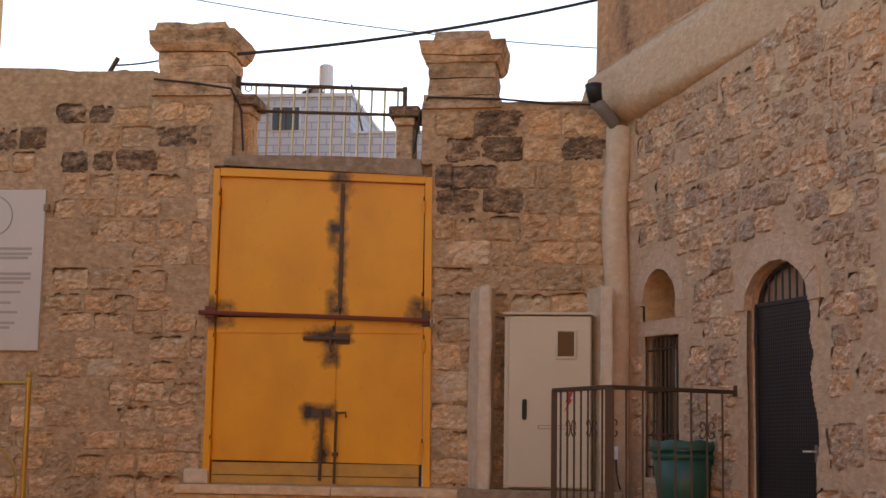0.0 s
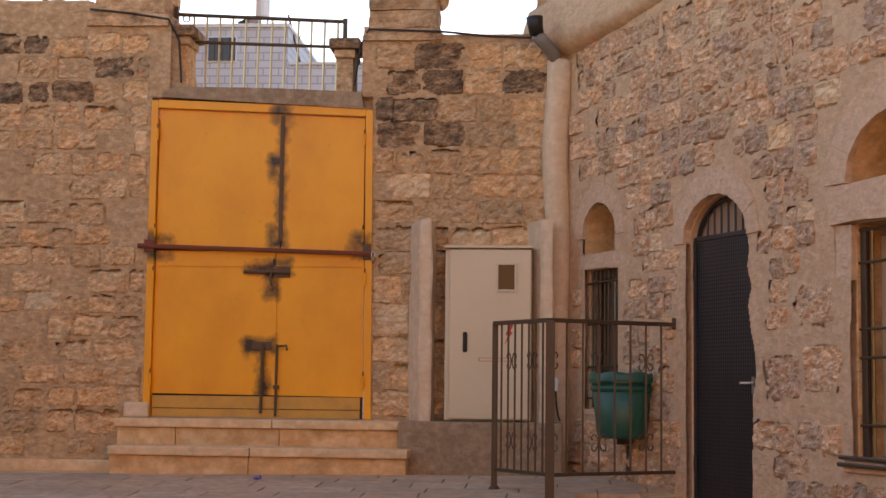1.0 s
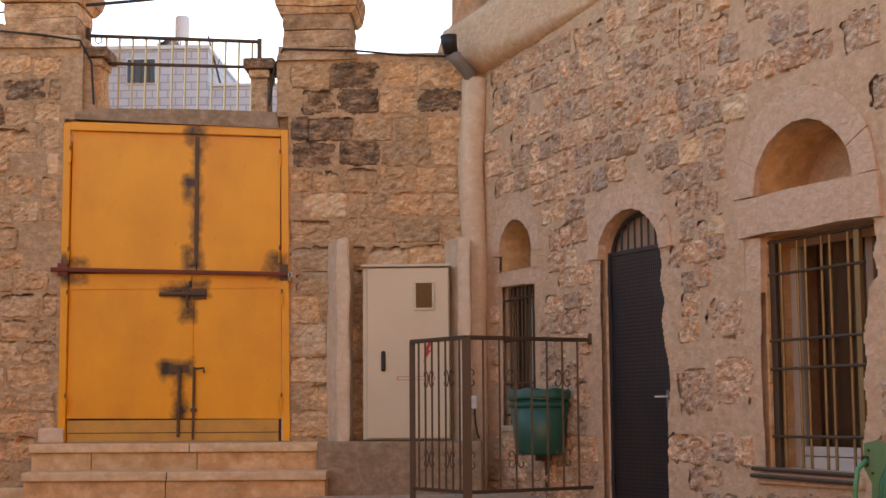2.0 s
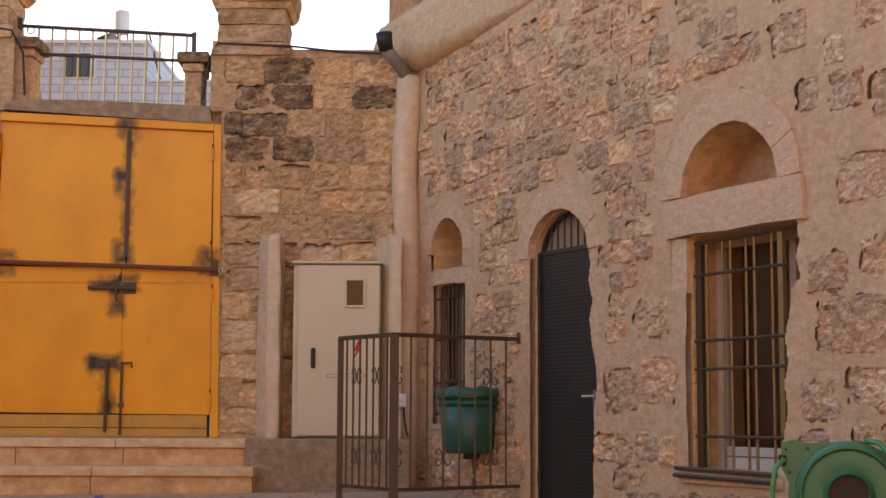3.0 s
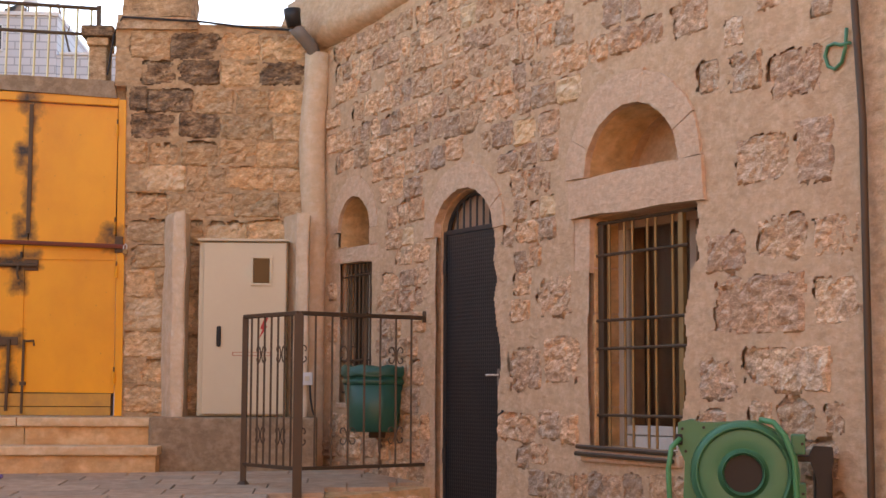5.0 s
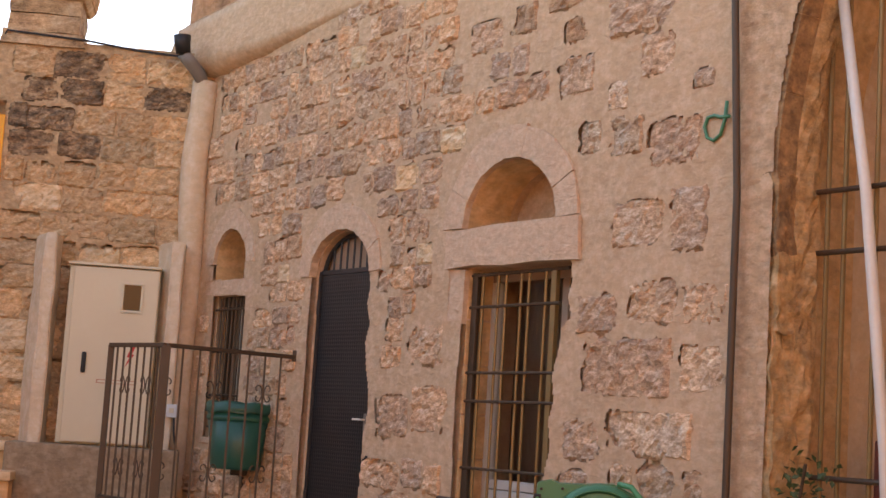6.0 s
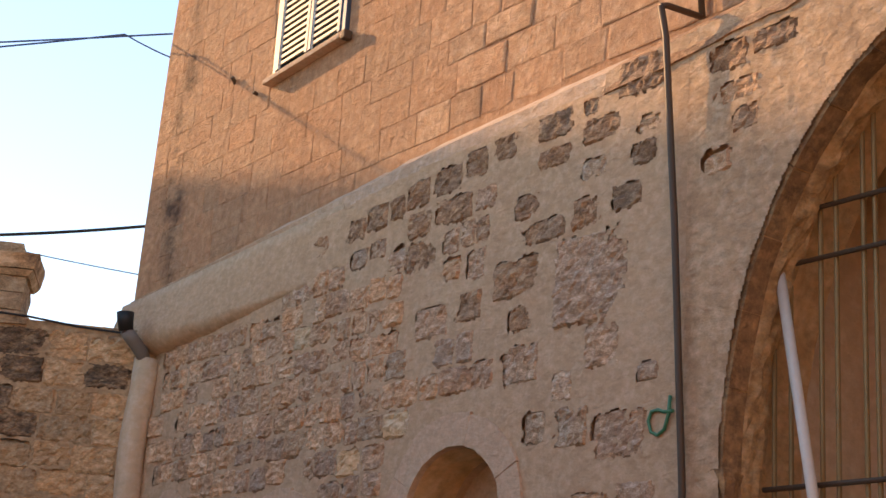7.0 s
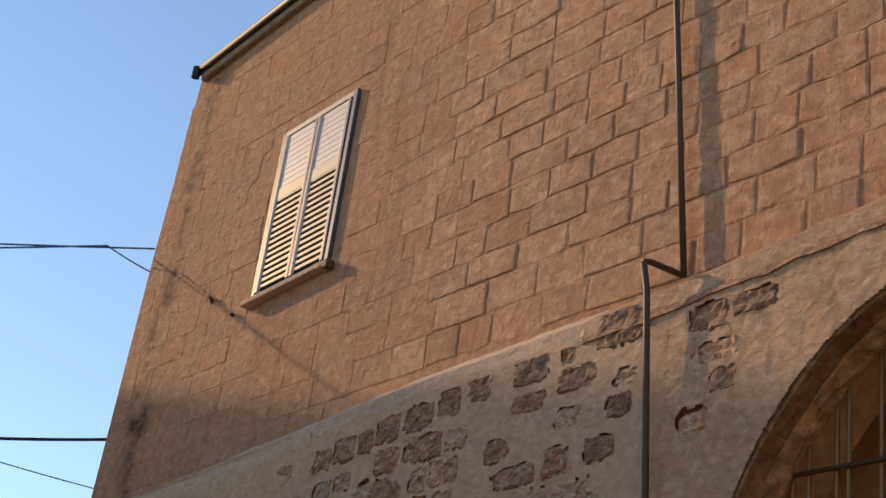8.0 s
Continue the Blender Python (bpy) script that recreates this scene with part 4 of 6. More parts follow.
door_arch = thing("door_surround", MB, "dressed pinkish limestone arch over the charcoal door", "arch", "structure")
voussoirs(door_arch, 2.175, 2.46, 0.385, 0.30, 0.53, 0.47, 7, -0.032, M_DRESSED)
niche_arch = thing("niche_surround", MB, "smooth mortar arch round a small wall niche", "arch", "structure")
voussoirs(niche_arch, 0.545, 2.62, 0.27, 0.265, 0.40, 0.42, 5, -0.022, M_DRESSED)
part("sill", boxed(0.16, 0.95, -0.014, 0.2, 2.375, 2.495, 0.006), M_DRESSED, niche_arch)
win_arch = thing("window_surround", MB, "dressed limestone lunette arch and long lintel over a window", "arch", "structure")
voussoirs(win_arch, 4.01, 2.665, 0.435, 0.377, 0.635, 0.56, 7, -0.034, M_DRESSED)
part("lintel", prismed(jag(rng, [(3.425, 2.425), (3.7, 2.432), (4.0, 2.425), (4.3, 2.43), (4.66, 2.42), (4.655, 2.55), (4.64, 2.665), (3.9, 2.662), (3.42, 2.645)], 0.006), -0.042, 0.3), M_DRESSED, win_arch)
part("jamb", prismed(jag(rng, [(3.44, 2.10), (3.595, 2.10), (3.60, 2.42), (3.43, 2.425)], 0.006), -0.014, 0.2), M_DRESSED, win_arch)
part("sill", boxed(3.54, 4.45, -0.05, 0.3, 0.99, 1.058, 0.012), M_DRESSED, win_arch)
for nm, pts in (("niche_back", (0.25, 0.85, 2.47, 2.90)), ("lunette_back", (3.55, 4.47, 2.64, 3.06))):
    solid(nm, boxed(pts[0], pts[1], 0.36, 0.40, pts[2], pts[3]), M_MORTAR_B, MB, "plastered back of a blind wall niche", "niche", "structure")
for loop, y in ((LUN, 0.30), (NICHE, 0.24)):
    bm = bmesh.new()
    for (xa, za), (xb, zb) in zip(loop, loop[1:]):
        f4 = [bm.verts.new(p) for p in ((xa, 0.004, za), (xb, 0.004, zb), (xb, y, zb), (xa, y, za))]
        bm.faces.new(f4)
    bmesh.ops.scale(bm, vec=(0.995, 1, 1), verts=bm.verts[:], space=Matrix.Translation((-sum(p[0] for p in loop) / len(loop), 0, 0)))
    solid("reveal_lining", bm, M_REVEAL_LIT, MB, "stone lining of a niche, bounce light in its tan", "reveal", "structure")


# ---- windows in wall B ----
def grille(parent, xs, zs, x0, x1, z0, z1, y, r=0.009, mat=M_BRASSY):
    for x in xs:
        part("bar", tubed([(x, y, z0), (x, y, z1)], r, 6), mat, parent)
    for z in zs:
        part("crossbar", tubed([(x0, y - 0.012, z), (x1, y - 0.012, z + 0.004)], r * 1.05, 6), M_IRON, parent)


window = thing("window_1", MB, "barred window with white frame and brown curtain", "window", "structure")
grille(window, (3.71, 3.856, 3.931, 4.07, 4.142, 4.292), (2.195, 1.81, 1.645, 1.258), 3.60, 4.44, 1.08, 2.40, 0.05, 0.0085)
part("bar", boxed(3.612, 3.662, 0.04, 0.07, 1.08, 2.40, 0.004), M_IRON, window)
part("bar", boxed(4.347, 4.39, 0.04, 0.07, 1.08, 2.40, 0.004), M_BRASSY, window)
part("crossbar", tubed([(3.60, 0.045, 2.385), (4.50, 0.045, 2.39)], 0.010, 6), M_IRON, window)
part("frame", boxed(3.58, 4.60, 0.20, 0.26, 2.36, 2.42, 0.006), M_CURTAIN, window)
part("frame", boxed(3.592, 3.662, 0.20, 0.26, 1.06, 2.36, 0.006), M_DIMWHITE, window)
part("frame", boxed(3.662, 4.6, 0.20, 0.26, 1.06, 1.14, 0.006), M_DIMWHITE, window)
part("frame", boxed(3.662, 4.6, 0.205, 0.255, 1.146, 1.20, 0.006), M_DIMWHITE, window)
part("frame", boxed(4.25, 4.31, 0.205, 0.255, 1.20, 2.36, 0.006), M_CURTAIN, window)
part("pane", boxed(3.662, 4.62, 0.225, 0.235, 1.20, 2.36), M_CLEAR, window).visible_shadow = False
bm = bmesh.new()
rows = [[bm.verts.new((3.5 + 0.02 * i, 0.40 + 0.012 * math.sin(i * 1.1) + 0.01 * math.sin(i * 0.37), z)) for i in range(61)] for z in (0.9, 2.5)]
for i in range(60):
    bm.faces.new((rows[0][i], rows[0][i + 1], rows[1][i + 1], rows[1][i]))
bmesh.ops.solidify(bm, geom=bm.faces[:], thickness=0.01)
part("curtain", bm, M_CURTAIN, window, smooth=True)
sill = part("sill_rail", tubed([(3.53, -0.06, 1.075), (4.42, -0.06, 1.065)], 0.014, 6), M_IRON, window)
part("sill_rail", tubed([(3.53, -0.07, 1.035), (4.42, -0.07, 1.025)], 0.014, 6), M_IRON, window)
bm = bmesh.new()
for za, zb in ((1.06, 1.3), (1.31, 1.56), (1.57, 1.85), (1.86, 2.12), (2.13, 2.42)):
    box(bm, 3.585 + rng.uniform(-0.006, 0.006), 3.604, 0.02, 0.20, za, zb, 0.006)
part("reveal", bm, M_REVEAL_LIT, window, "tan stone reveal with warm light painted in")

window = thing("window_2", MB, "small barred window with dark shutters", "window", "structure")
grille(window, (0.37, 0.42, 0.49, 0.56, 0.62, 0.69, 0.74, 0.80), (2.27, 1.95, 1.62, 1.38), 0.31, 0.86, 1.31, 2.36, 0.03, 0.008, M_RUST)
part("frame", boxed(0.325, 0.86, 0.06, 0.12, 2.30, 2.375, 0.004), M_IRON, window)
part("frame", boxed(0.575, 0.625, 0.10, 0.15, 1.30, 2.30, 0.004), M_SLAT, window)
part("frame", boxed(0.325, 0.37, 0.10, 0.15, 1.30, 2.30, 0.004), M_IRON, window)
part("shutter", boxed(0.33, 0.59, 0.15, 0.175, 1.30, 2.37, 0.004), M_SHUTTER, window, "brown wooden inner shutter")
part("shutter", boxed(0.61, 0.86, 0.15, 0.175, 1.30, 2.37, 0.004), M_SHUTTER, window, "brown wooden inner shutter")
part("sill", boxed(0.28, 0.90, -0.03, 0.2, 1.255, 1.298, 0.008), M_DRESSED, window)

# ---- big arch on wall B with its grille ----
arch = thing("arch_surround", MB, "broad stone archway with orange-stained voussoirs", "arch", "structure")
voussoirs(arch, (ARCH_X0 + ARCH_X1) / 2, ARCH_SPRING, 1.578, 2.03, 1.66, 2.12, 17, -0.004, M_ARCH, vary=0.008)
bm = bmesh.new()
for (xa, za), (xb, zb) in zip([(ARCH_X1, 0.3)] + arch_curve, arch_curve + [(ARCH_X0, 0.3)]):
    f4 = [bm.verts.new(p) for p in ((xa, 0.0, za), (xb, 0.0, zb), (xb, 0.55, zb), (xa, 0.55, za))]
    bm.faces.new(f4)
bmesh.ops.scale(bm, vec=(0.994, 1, 0.997), verts=bm.verts[:], space=Matrix.Translation((-(ARCH_X0 + ARCH_X1) / 2, 0, 0)))
part("reveal", bm, M_REVEAL_LIT, arch)
for i, (za, zb) in enumerate(((0.9, 1.22), (1.24, 1.62), (1.64, 2.0), (2.02, 2.36), (2.38, 2.74))):
    bm = boxed(5.93, 6.025 + 0.015 * (i % 2), -0.004, 0.12, za - 0.012, zb + 0.012)
    bmesh.ops.subdivide_edges(bm, edges=bm.edges[:], cuts=6, use_grid_fill=True)
    for v in bm.verts:
        v.co += 0.022 * noise.noise_vector(v.co * 11.0) + 0.012 * noise.noise_vector(v.co * 31.0)
    part("jamb_stone", bm, M_BROKEN_LIT if i < 4 else M_ARCH, arch)
# ragged broken inner edge of the reveal
spine = [(ARCH_X0, 0.4 + i * (ARCH_SPRING - 0.4) / 60) for i in range(60)] + [(x, z) for x, z in arch_points(ARCH_X0, ARCH_X1, ARCH_SPRING, ARCH_TOP, 110)[::-1]]
bm = bmesh.new()
rows = []
for x, z in spine:
    out = Vector((7.6 - x, 0, 2.9 - z if z > ARCH_SPRING else 0.0))
    out.normalize()
    ring = []
    for k in range(9):
        q = Vector((x * 6, k * 0.5, z * 6))
        lift = 0.012 + 0.05 * math.sin(math.pi * k / 8) ** 0.6 * (0.6 + 0.55 * noise.noise(q) + 0.45 * noise.noise(q * 3.1))
        ring.append(bm.verts.new(Vector((x, 0.10 + 0.026 * k, z)) + out * (lift if 0 < k < 8 else -0.01)))
    rows.append(ring)
for a, b in zip(rows, rows[1:]):
    for k in range(8):
        bm.faces.new((a[k], b[k], b[k + 1], a[k + 1]))
bmesh.ops.recalc_face_normals(bm, faces=bm.faces[:])
part("broken_edge", bm, M_BROKEN_LIT, arch, "rough broken stone inside the archway, warm light in its orange")
gr = thing("arch_grille", MB, "gilded iron bar grille closing the archway", "grille")


def arch_height(x, k=1.0):
    c, h = (ARCH_X0 + ARCH_X1) / 2, (ARCH_X1 - ARCH_X0) / 2
    return ARCH_SPRING + (ARCH_TOP - ARCH_SPRING) * math.sqrt(max(0.0, 1 - ((x - c) / h) ** 2)) - 0.02


for x in (6.085, 6.185, 6.365, 6.455, 6.61, 6.675, 6.85, 6.92, 7.10, 7.17, 7.35, 7.42, 7.6, 7.67, 7.85, 7.92, 8.1, 8.17, 8.35, 8.42, 8.6, 8.67, 8.85, 8.92):
    part("bar", tubed([(x, 0.27, 0.5), (x, 0.27, arch_height(x))], 0.012, 8), M_BRASSY, gr)
for z in (1.36, 2.40, 2.69, 3.75, 4.0, 4.55):
    half = 1.6 * math.sqrt(max(0.0, 1 - (max(0.0, z - ARCH_SPRING) / (ARCH_TOP - ARCH_SPRING)) ** 2))
    part("crossbar", tubed([(7.6 - half, 0.25, z), (7.6 + half, 0.25, z)], 0.013, 8), M_IRON, gr)
solid("wall_porch", boxed(5.9, 9.3, 1.1, 1.25, 0.3, 4.9), M_PLASTER, MB, "plastered porch wall behind the grille", "wall", "structure")
solid("porch_end", boxed(5.85, 5.98, 0.56, 1.1, 0.3, 4.9), M_PLASTER, MB, "tan stone side of the porch", "wall", "structure")
solid("ceiling_porch", boxed(5.85, 9.3, 0.56, 1.25, 4.905, 4.98), M_PLASTER, MB, "plain plastered ceiling of the shallow porch", "ceiling", "structure")
WHITE_PIPE = [(6.185, 0.19, 3.70), (6.37, 0.19, 2.65), (6.50, 0.20, 1.5), (6.58, 0.20, 0.40)]
solid("white_pipe", tubed(WHITE_PIPE, 0.026, 12), M_PIPE, MB, "white plastic pipe leaning behind the grille", "pipe", smooth=True)
solid("clay_block", boxed(6.28, 6.48, 0.40, 0.62, 0.39, 1.55, 0.02), M_RUSTBAR, MB, "reddish clay block stack behind the grille", "block stack")
solid("stone_shelf", boxed(6.02, 6.5, -0.08, 0.24, 1.165, 1.20, 0.008), M_STEP, MB, "pale stone shelf in the archway", "shelf")
plant = thing("ivy_plant", MB, "small straggling green plant on the archway shelf", "plant")
r2 = random.Random(9)
part("stem", tubed([(6.15, 0.05, 1.20), (6.17, 0.05, 1.30), (6.20, 0.04, 1.42)], 0.008, 5), M_IRON, plant)
for i in range(90):
    bm = bmesh.new()
    p = Vector((6.14 + r2.gauss(0.05, 0.07), 0.05 + r2.gauss(0, 0.05), 1.21 + abs(r2.gauss(0.08, 0.08))))
    e = Euler((r2.uniform(-1, 1), r2.uniform(-1, 1), r2.uniform(0, 6.28))).to_matrix()
    a = 0.022
    v = [bm.verts.new(p + e @ Vector(q)) for q in ((-a, 0, 0), (0, -a * 0.6, 0.004), (a, 0, 0), (0, a * 0.6, 0.004))]
    bm.faces.new(v)
    part("leaf", bm, M_LEAF, plant)

# ---- downpipe and green hose loop ----
dp = thing("downpipe", MB, "dark brown metal downpipe with a bend at the ledge", "pipe")
part("lower_pipe", tubed([(5.82, -0.06, 0.38), (5.82, -0.06, 1.0), (5.818, -0.06, 2.66), (5.745, -0.07, 3.96), (5.675, -0.09, 5.0), (5.665, -0.12, 5.17)], 0.018, 8), M_IRON, dp, smooth=True)
part("bend", tubed([(5.665, -0.12, 5.17), (5.67, -0.08, 5.185), (5.70, 0.14, 5.185)], 0.018, 8), M_IRON, dp, smooth=True)
part("upper_pipe", tubed([(5.70, 0.15, 5.185), (5.50, 0.15, 7.03), (5.22, 0.15, 9.6)], 0.018, 8), M_IRON, dp, smooth=True)
solid("hose_loop", tubed([(5.70, -0.03, 3.13), (5.69, -0.03, 3.04), (5.665, -0.03, 2.97), (5.62, -0.03, 2.945), (5.575, -0.03, 2.965), (5.555, -0.03, 3.02), (5.575, -0.03, 3.065), (5.62, -0.03, 3.07), (5.66, -0.03, 3.055), (5.73, -0.04, 3.05)], 0.009, 8), M_REEL, MB,
      "loop of green garden hose tied to the downpipe", "hose", smooth=True)

# ---- hose reel ----
reel = thing("hose_reel", pose(1.917, 6.985, 1.02, 0, 0, -14.5), "green plastic wall hose reel with black bracket", "hose reel")


def ring(r_in, r_out, y0, y1, n=40):
    bm = bmesh.new()
    loops = []
    for r, y in ((r_in, y0 + 0.01), (r_in + 0.012, y0), (r_out - 0.03, y0), (r_out - 0.008, y0 + 0.012), (r_out, y0 + 0.04), (r_out, y1), (r_in, y1)):
        loops.append([bm.verts.new((r * math.cos(2 * math.pi * i / n), y, r * math.sin(2 * math.pi * i / n))) for i in range(n)])
    for a, b in zip(loops, loops[1:] + loops[:1]):
        for i in range(n):
            bm.faces.new((a[i], a[(i + 1) % n], b[(i + 1) % n], b[i]))
    bmesh.ops.recalc_face_normals(bm, faces=bm.faces[:])
    return bm


part("drum", ring(0.09, 0.245, -0.09, 0.12), M_REEL, reel, smooth=True)
part("hub_ring", ring(0.088, 0.125, -0.105, 0.0), M_REEL, reel, smooth=True)
part("rim_rib", ring(0.215, 0.235, -0.098, 0.0), M_REEL, reel, smooth=True)
# solid black disc drawn for the shaded inside of the hub
part("hub", tubed([(0, -0.078, 0), (0, 0.05, 0)], 0.0905, 24), M_BLACK, reel, "black disc in place of the dark open hub")
shell = part("shell", prismed([(-0.29, -0.30), (0.25, -0.30), (0.26, 0.0), (0.24, 0.12), (0.16, 0.20), (0.06, 0.247), (-0.12, 0.235), (-0.20, 0.235), (-0.24, 0.25), (-0.30, 0.235), (-0.305, 0.13), (-0.27, 0.05)], -0.05, 0.13), M_REEL, reel)
part("lug", boxed(0.22, 0.285, -0.06, 0.0, 0.09, 0.185, 0.008), M_REEL, reel)
part("lug", boxed(0.22, 0.285, -0.06, 0.0, -0.13, -0.04, 0.008), M_REEL, reel)
for x, z in ((-0.28, 0.205), (-0.18, 0.212), (0.08, 0.22), (-0.265, 0.10), (0.27, 0.14), (0.27, -0.09)):
    part("screw_hole", tubed([(x, -0.064, z), (x, -0.04, z)], 0.007, 8), M_BLACK, reel)
part("hose_outlet", boxed(-0.315, -0.28, -0.065, 0.0, 0.13, 0.18, 0.006), M_BLACK, reel)
part("hose", tubed([(-0.29, -0.07, 0.16), (-0.33, -0.10, 0.12), (-0.345, -0.11, 0.02), (-0.34, -0.10, -0.15), (-0.31, -0.08, -0.40)], 0.013, 8), M_HOSE, reel, "bright green hose", True)
part("hose", tubed([(0.08, -0.06, 0.25), (0.14, -0.10, 0.24), (0.19, -0.12, 0.18), (0.23, -0.12, 0.07), (0.24, -0.12, -0.10), (0.22, -0.10, -0.36)], 0.014, 8), M_HOSE, reel, "bright green hose", True)
br_ = part("bracket", prismed([(0.30, 0.08), (0.325, 0.13), (0.41, 0.125), (0.415, 0.06), (0.395, -0.02), (0.39, -0.16), (0.42, -0.36), (0.30, -0.36), (0.33, -0.16), (0.335, -0.02)], -0.02, 0.06), M_BLACK, reel, "black plastic wall bracket")
part("bracket_arm", boxed(0.2, 0.34, -0.01, 0.04, 0.055, 0.085, 0.006), M_BLACK, br_)
part("wall_plate", boxed(0.33, 0.41, 0.05, 0.42, -0.20, 0.10, 0.006), M_BLACK, br_)

# ---- iron railing with scrolls ----
rail = thing("iron_railing", Matrix(), "brown wrought iron railing with scrolls on the terrace edge", "railing")
PA, PB, PC = Vector((-0.675, 10.45, 0)), Vector((-0.283, 9.87, 0)), Vector((0.588, 10.452, 0))
RT, RB = 1.90, 0.885


def c_scroll(o, d, side, z):
    """A C-shaped scroll beside the point o, in the panel along d."""
    pts = []
    for k in range(-14, 15):
        a = k / 14 * 3.9
        rad = 0.034 * (1.0 if abs(a) < 1.2 else max(0.25, 1 - (abs(a) - 1.2) * 0.30))
        cz = math.copysign(0.024, a) * min(1.0, abs(a) / 1.2)
        pts.append(o + d * side * (0.042 - rad * math.cos(min(abs(a), 3.9))) + Vector((0, 0, z + cz + rad * math.sin(a))))
    return tubed(pts, 0.0045, 5)


for a, b, n, scrolls in ((PA, PB, 8, (2.5, 5.5)), (PB, PC, 8, (0.0, 3.0, 6.0))):
    d = (b - a).normalized()
    part("top_rail", boxed(0, (b - a).length, -0.022, 0.022, RT - 0.012, RT + 0.016, 0.004), M_IRON, rail).matrix_local = Matrix.Translation(a) @ Matrix.Rotation(math.atan2(d.y, d.x), 4, "Z")
    part("bottom_rail", boxed(0, (b - a).length, -0.014, 0.014, RB - 0.014, RB + 0.010, 0.003), M_IRON, rail).matrix_local = Matrix.Translation(a) @ Matrix.Rotation(math.atan2(d.y, d.x), 4, "Z")
    for i in range(1, n):
        p = a + (b - a) * i / n
        part("baluster", boxed(p.x - 0.007, p.x + 0.007, p.y - 0.007, p.y + 0.007, RB, RT), M_IRON, rail)
    for s_ in scrolls:
        p = a + (b - a) * s_ / n
        for z in (1.635, 1.09):
            for side in ((1,) if s_ == 0 else (-1, 1)):
                part("scroll", c_scroll(p, d, side, z), M_IRON, rail)
for p, w in ((PA, 0.020), (PB, 0.030)):
    g = terrace_z(p.x, p.y) - 0.03
    part("post", boxed(p.x - w, p.x + w, p.y - w, p.y + w, g, RT, 0.003), M_IRON, rail)
part("foot_plate", tubed([(PA.x, PA.y, 0.70), (PA.x, PA.y, 0.735), (PA.x, PA.y, 0.77)], [0.06, 0.055, 0.025], 12), M_IRON, rail)
part("wall_fixing", boxed(PC.x - 0.03, PC.x + 0.02, PC.y - 0.03, PC.y + 0.03, RT - 0.03, RT + 0.05, 0.006), M_IRON, rail)

# ---- green bin on its bracket ----
binn = thing("litter_bin", pose(0.225, 10.78, 1.10), "round green plastic litter bin on a pole bracket", "bin")
part("body", tubed([(0, 0, 0), (0, 0, 0.02), (0, 0, 0.40)], [0.165, 0.178, 0.222], 28), M_GREEN, binn, smooth=True)
part("rim", tubed([(0, 0, 0.39), (0, 0, 0.405), (0, 0, 0.435), (0, 0, 0.445)], [0.222, 0.236, 0.238, 0.226], 28), M_GREEN, binn, smooth=True)
part("band", tubed([(0, 0, 0.335), (0, 0, 0.345), (0, 0, 0.365), (0, 0, 0.375)], [0.217, 0.226, 0.228, 0.222], 28), M_GREEN, binn, smooth=True)
bm = bmesh.new()
rings = [[bm.verts.new(((r + 0.004 * math.sin(5 * a)) * math.cos(a), (r + 0.004 * math.sin(5 * a)) * math.sin(a), z + 0.008 * math.sin(7 * a + r * 40))) for a in (2 * math.pi * i / 40 for i in range(40))] for r, z in ((0.238, 0.40), (0.236, 0.455), (0.222, 0.47), (0.205, 0.44), (0.19, 0.30))]
for a, b in zip(rings, rings[1:]):
    for i in range(40):
        bm.faces.new((a[i], a[(i + 1) % 40], b[(i + 1) % 40], b[i]))
part("liner", bm, M_GREEN, binn, "crumpled green bin liner folded over the rim", True)
part("bracket", boxed(-0.03, 0.10, 0.16, 0.26, -0.05, 0.03, 0.006), M_IRON, binn)
part("pole", tubed([(0.06, 0.23, -0.42), (0.06, 0.23, 0.1)], 0.02, 8), M_IRON, binn)

# ---- shuttered window upstairs ----
sh = thing("window_3", MB, "closed louvred window shutters in blue-grey metal frame", "window", "structure")
SX0, SX1, SZ0, SZ1 = 1.075, 2.10, 6.26, 7.80
sy = UP - 0.03
DROP = Matrix(((1, 0, 0, 0), (0, 1, 0, 0), (0.045, 0, 1, -0.045 * SX0), (0, 0, 0, 1)))


def sheared(bm):
    bm.transform(DROP)
    return bm


part("frame", sheared(boxed(SX0, SX0 + 0.045, sy, sy + 0.09, SZ0, SZ1, 0.006)), M_BLUEFRAME, sh)
part("frame", sheared(boxed(SX1 - 0.06, SX1, sy, sy + 0.09, SZ0, SZ1, 0.006)), M_BLUEFRAME, sh)
part("frame", sheared(boxed(SX0 + 0.045, SX1 - 0.06, sy, sy + 0.09, SZ1 - 0.05, SZ1, 0.006)), M_SLAT, sh)
part("frame", sheared(boxed(SX0 + 0.045, SX1 - 0.06, sy, sy + 0.09, SZ0, SZ0 + 0.045, 0.006)), M_SLAT, sh)
part("sill", sheared(boxed(SX0 - 0.06, SX1 + 0.05, sy - 0.05, sy + 0.1, SZ0 - 0.045, SZ0 - 0.002, 0.008)), M_DRESSED, sh)
# black sheet stands in for the unlit gaps between the slats
part("backing", sheared(boxed(SX0, SX1, sy + 0.12, sy + 0.14, SZ0, SZ1)), M_BLACK, sh, "black sheet in place of the dark room behind")
mid = (SX0 + SX1) / 2
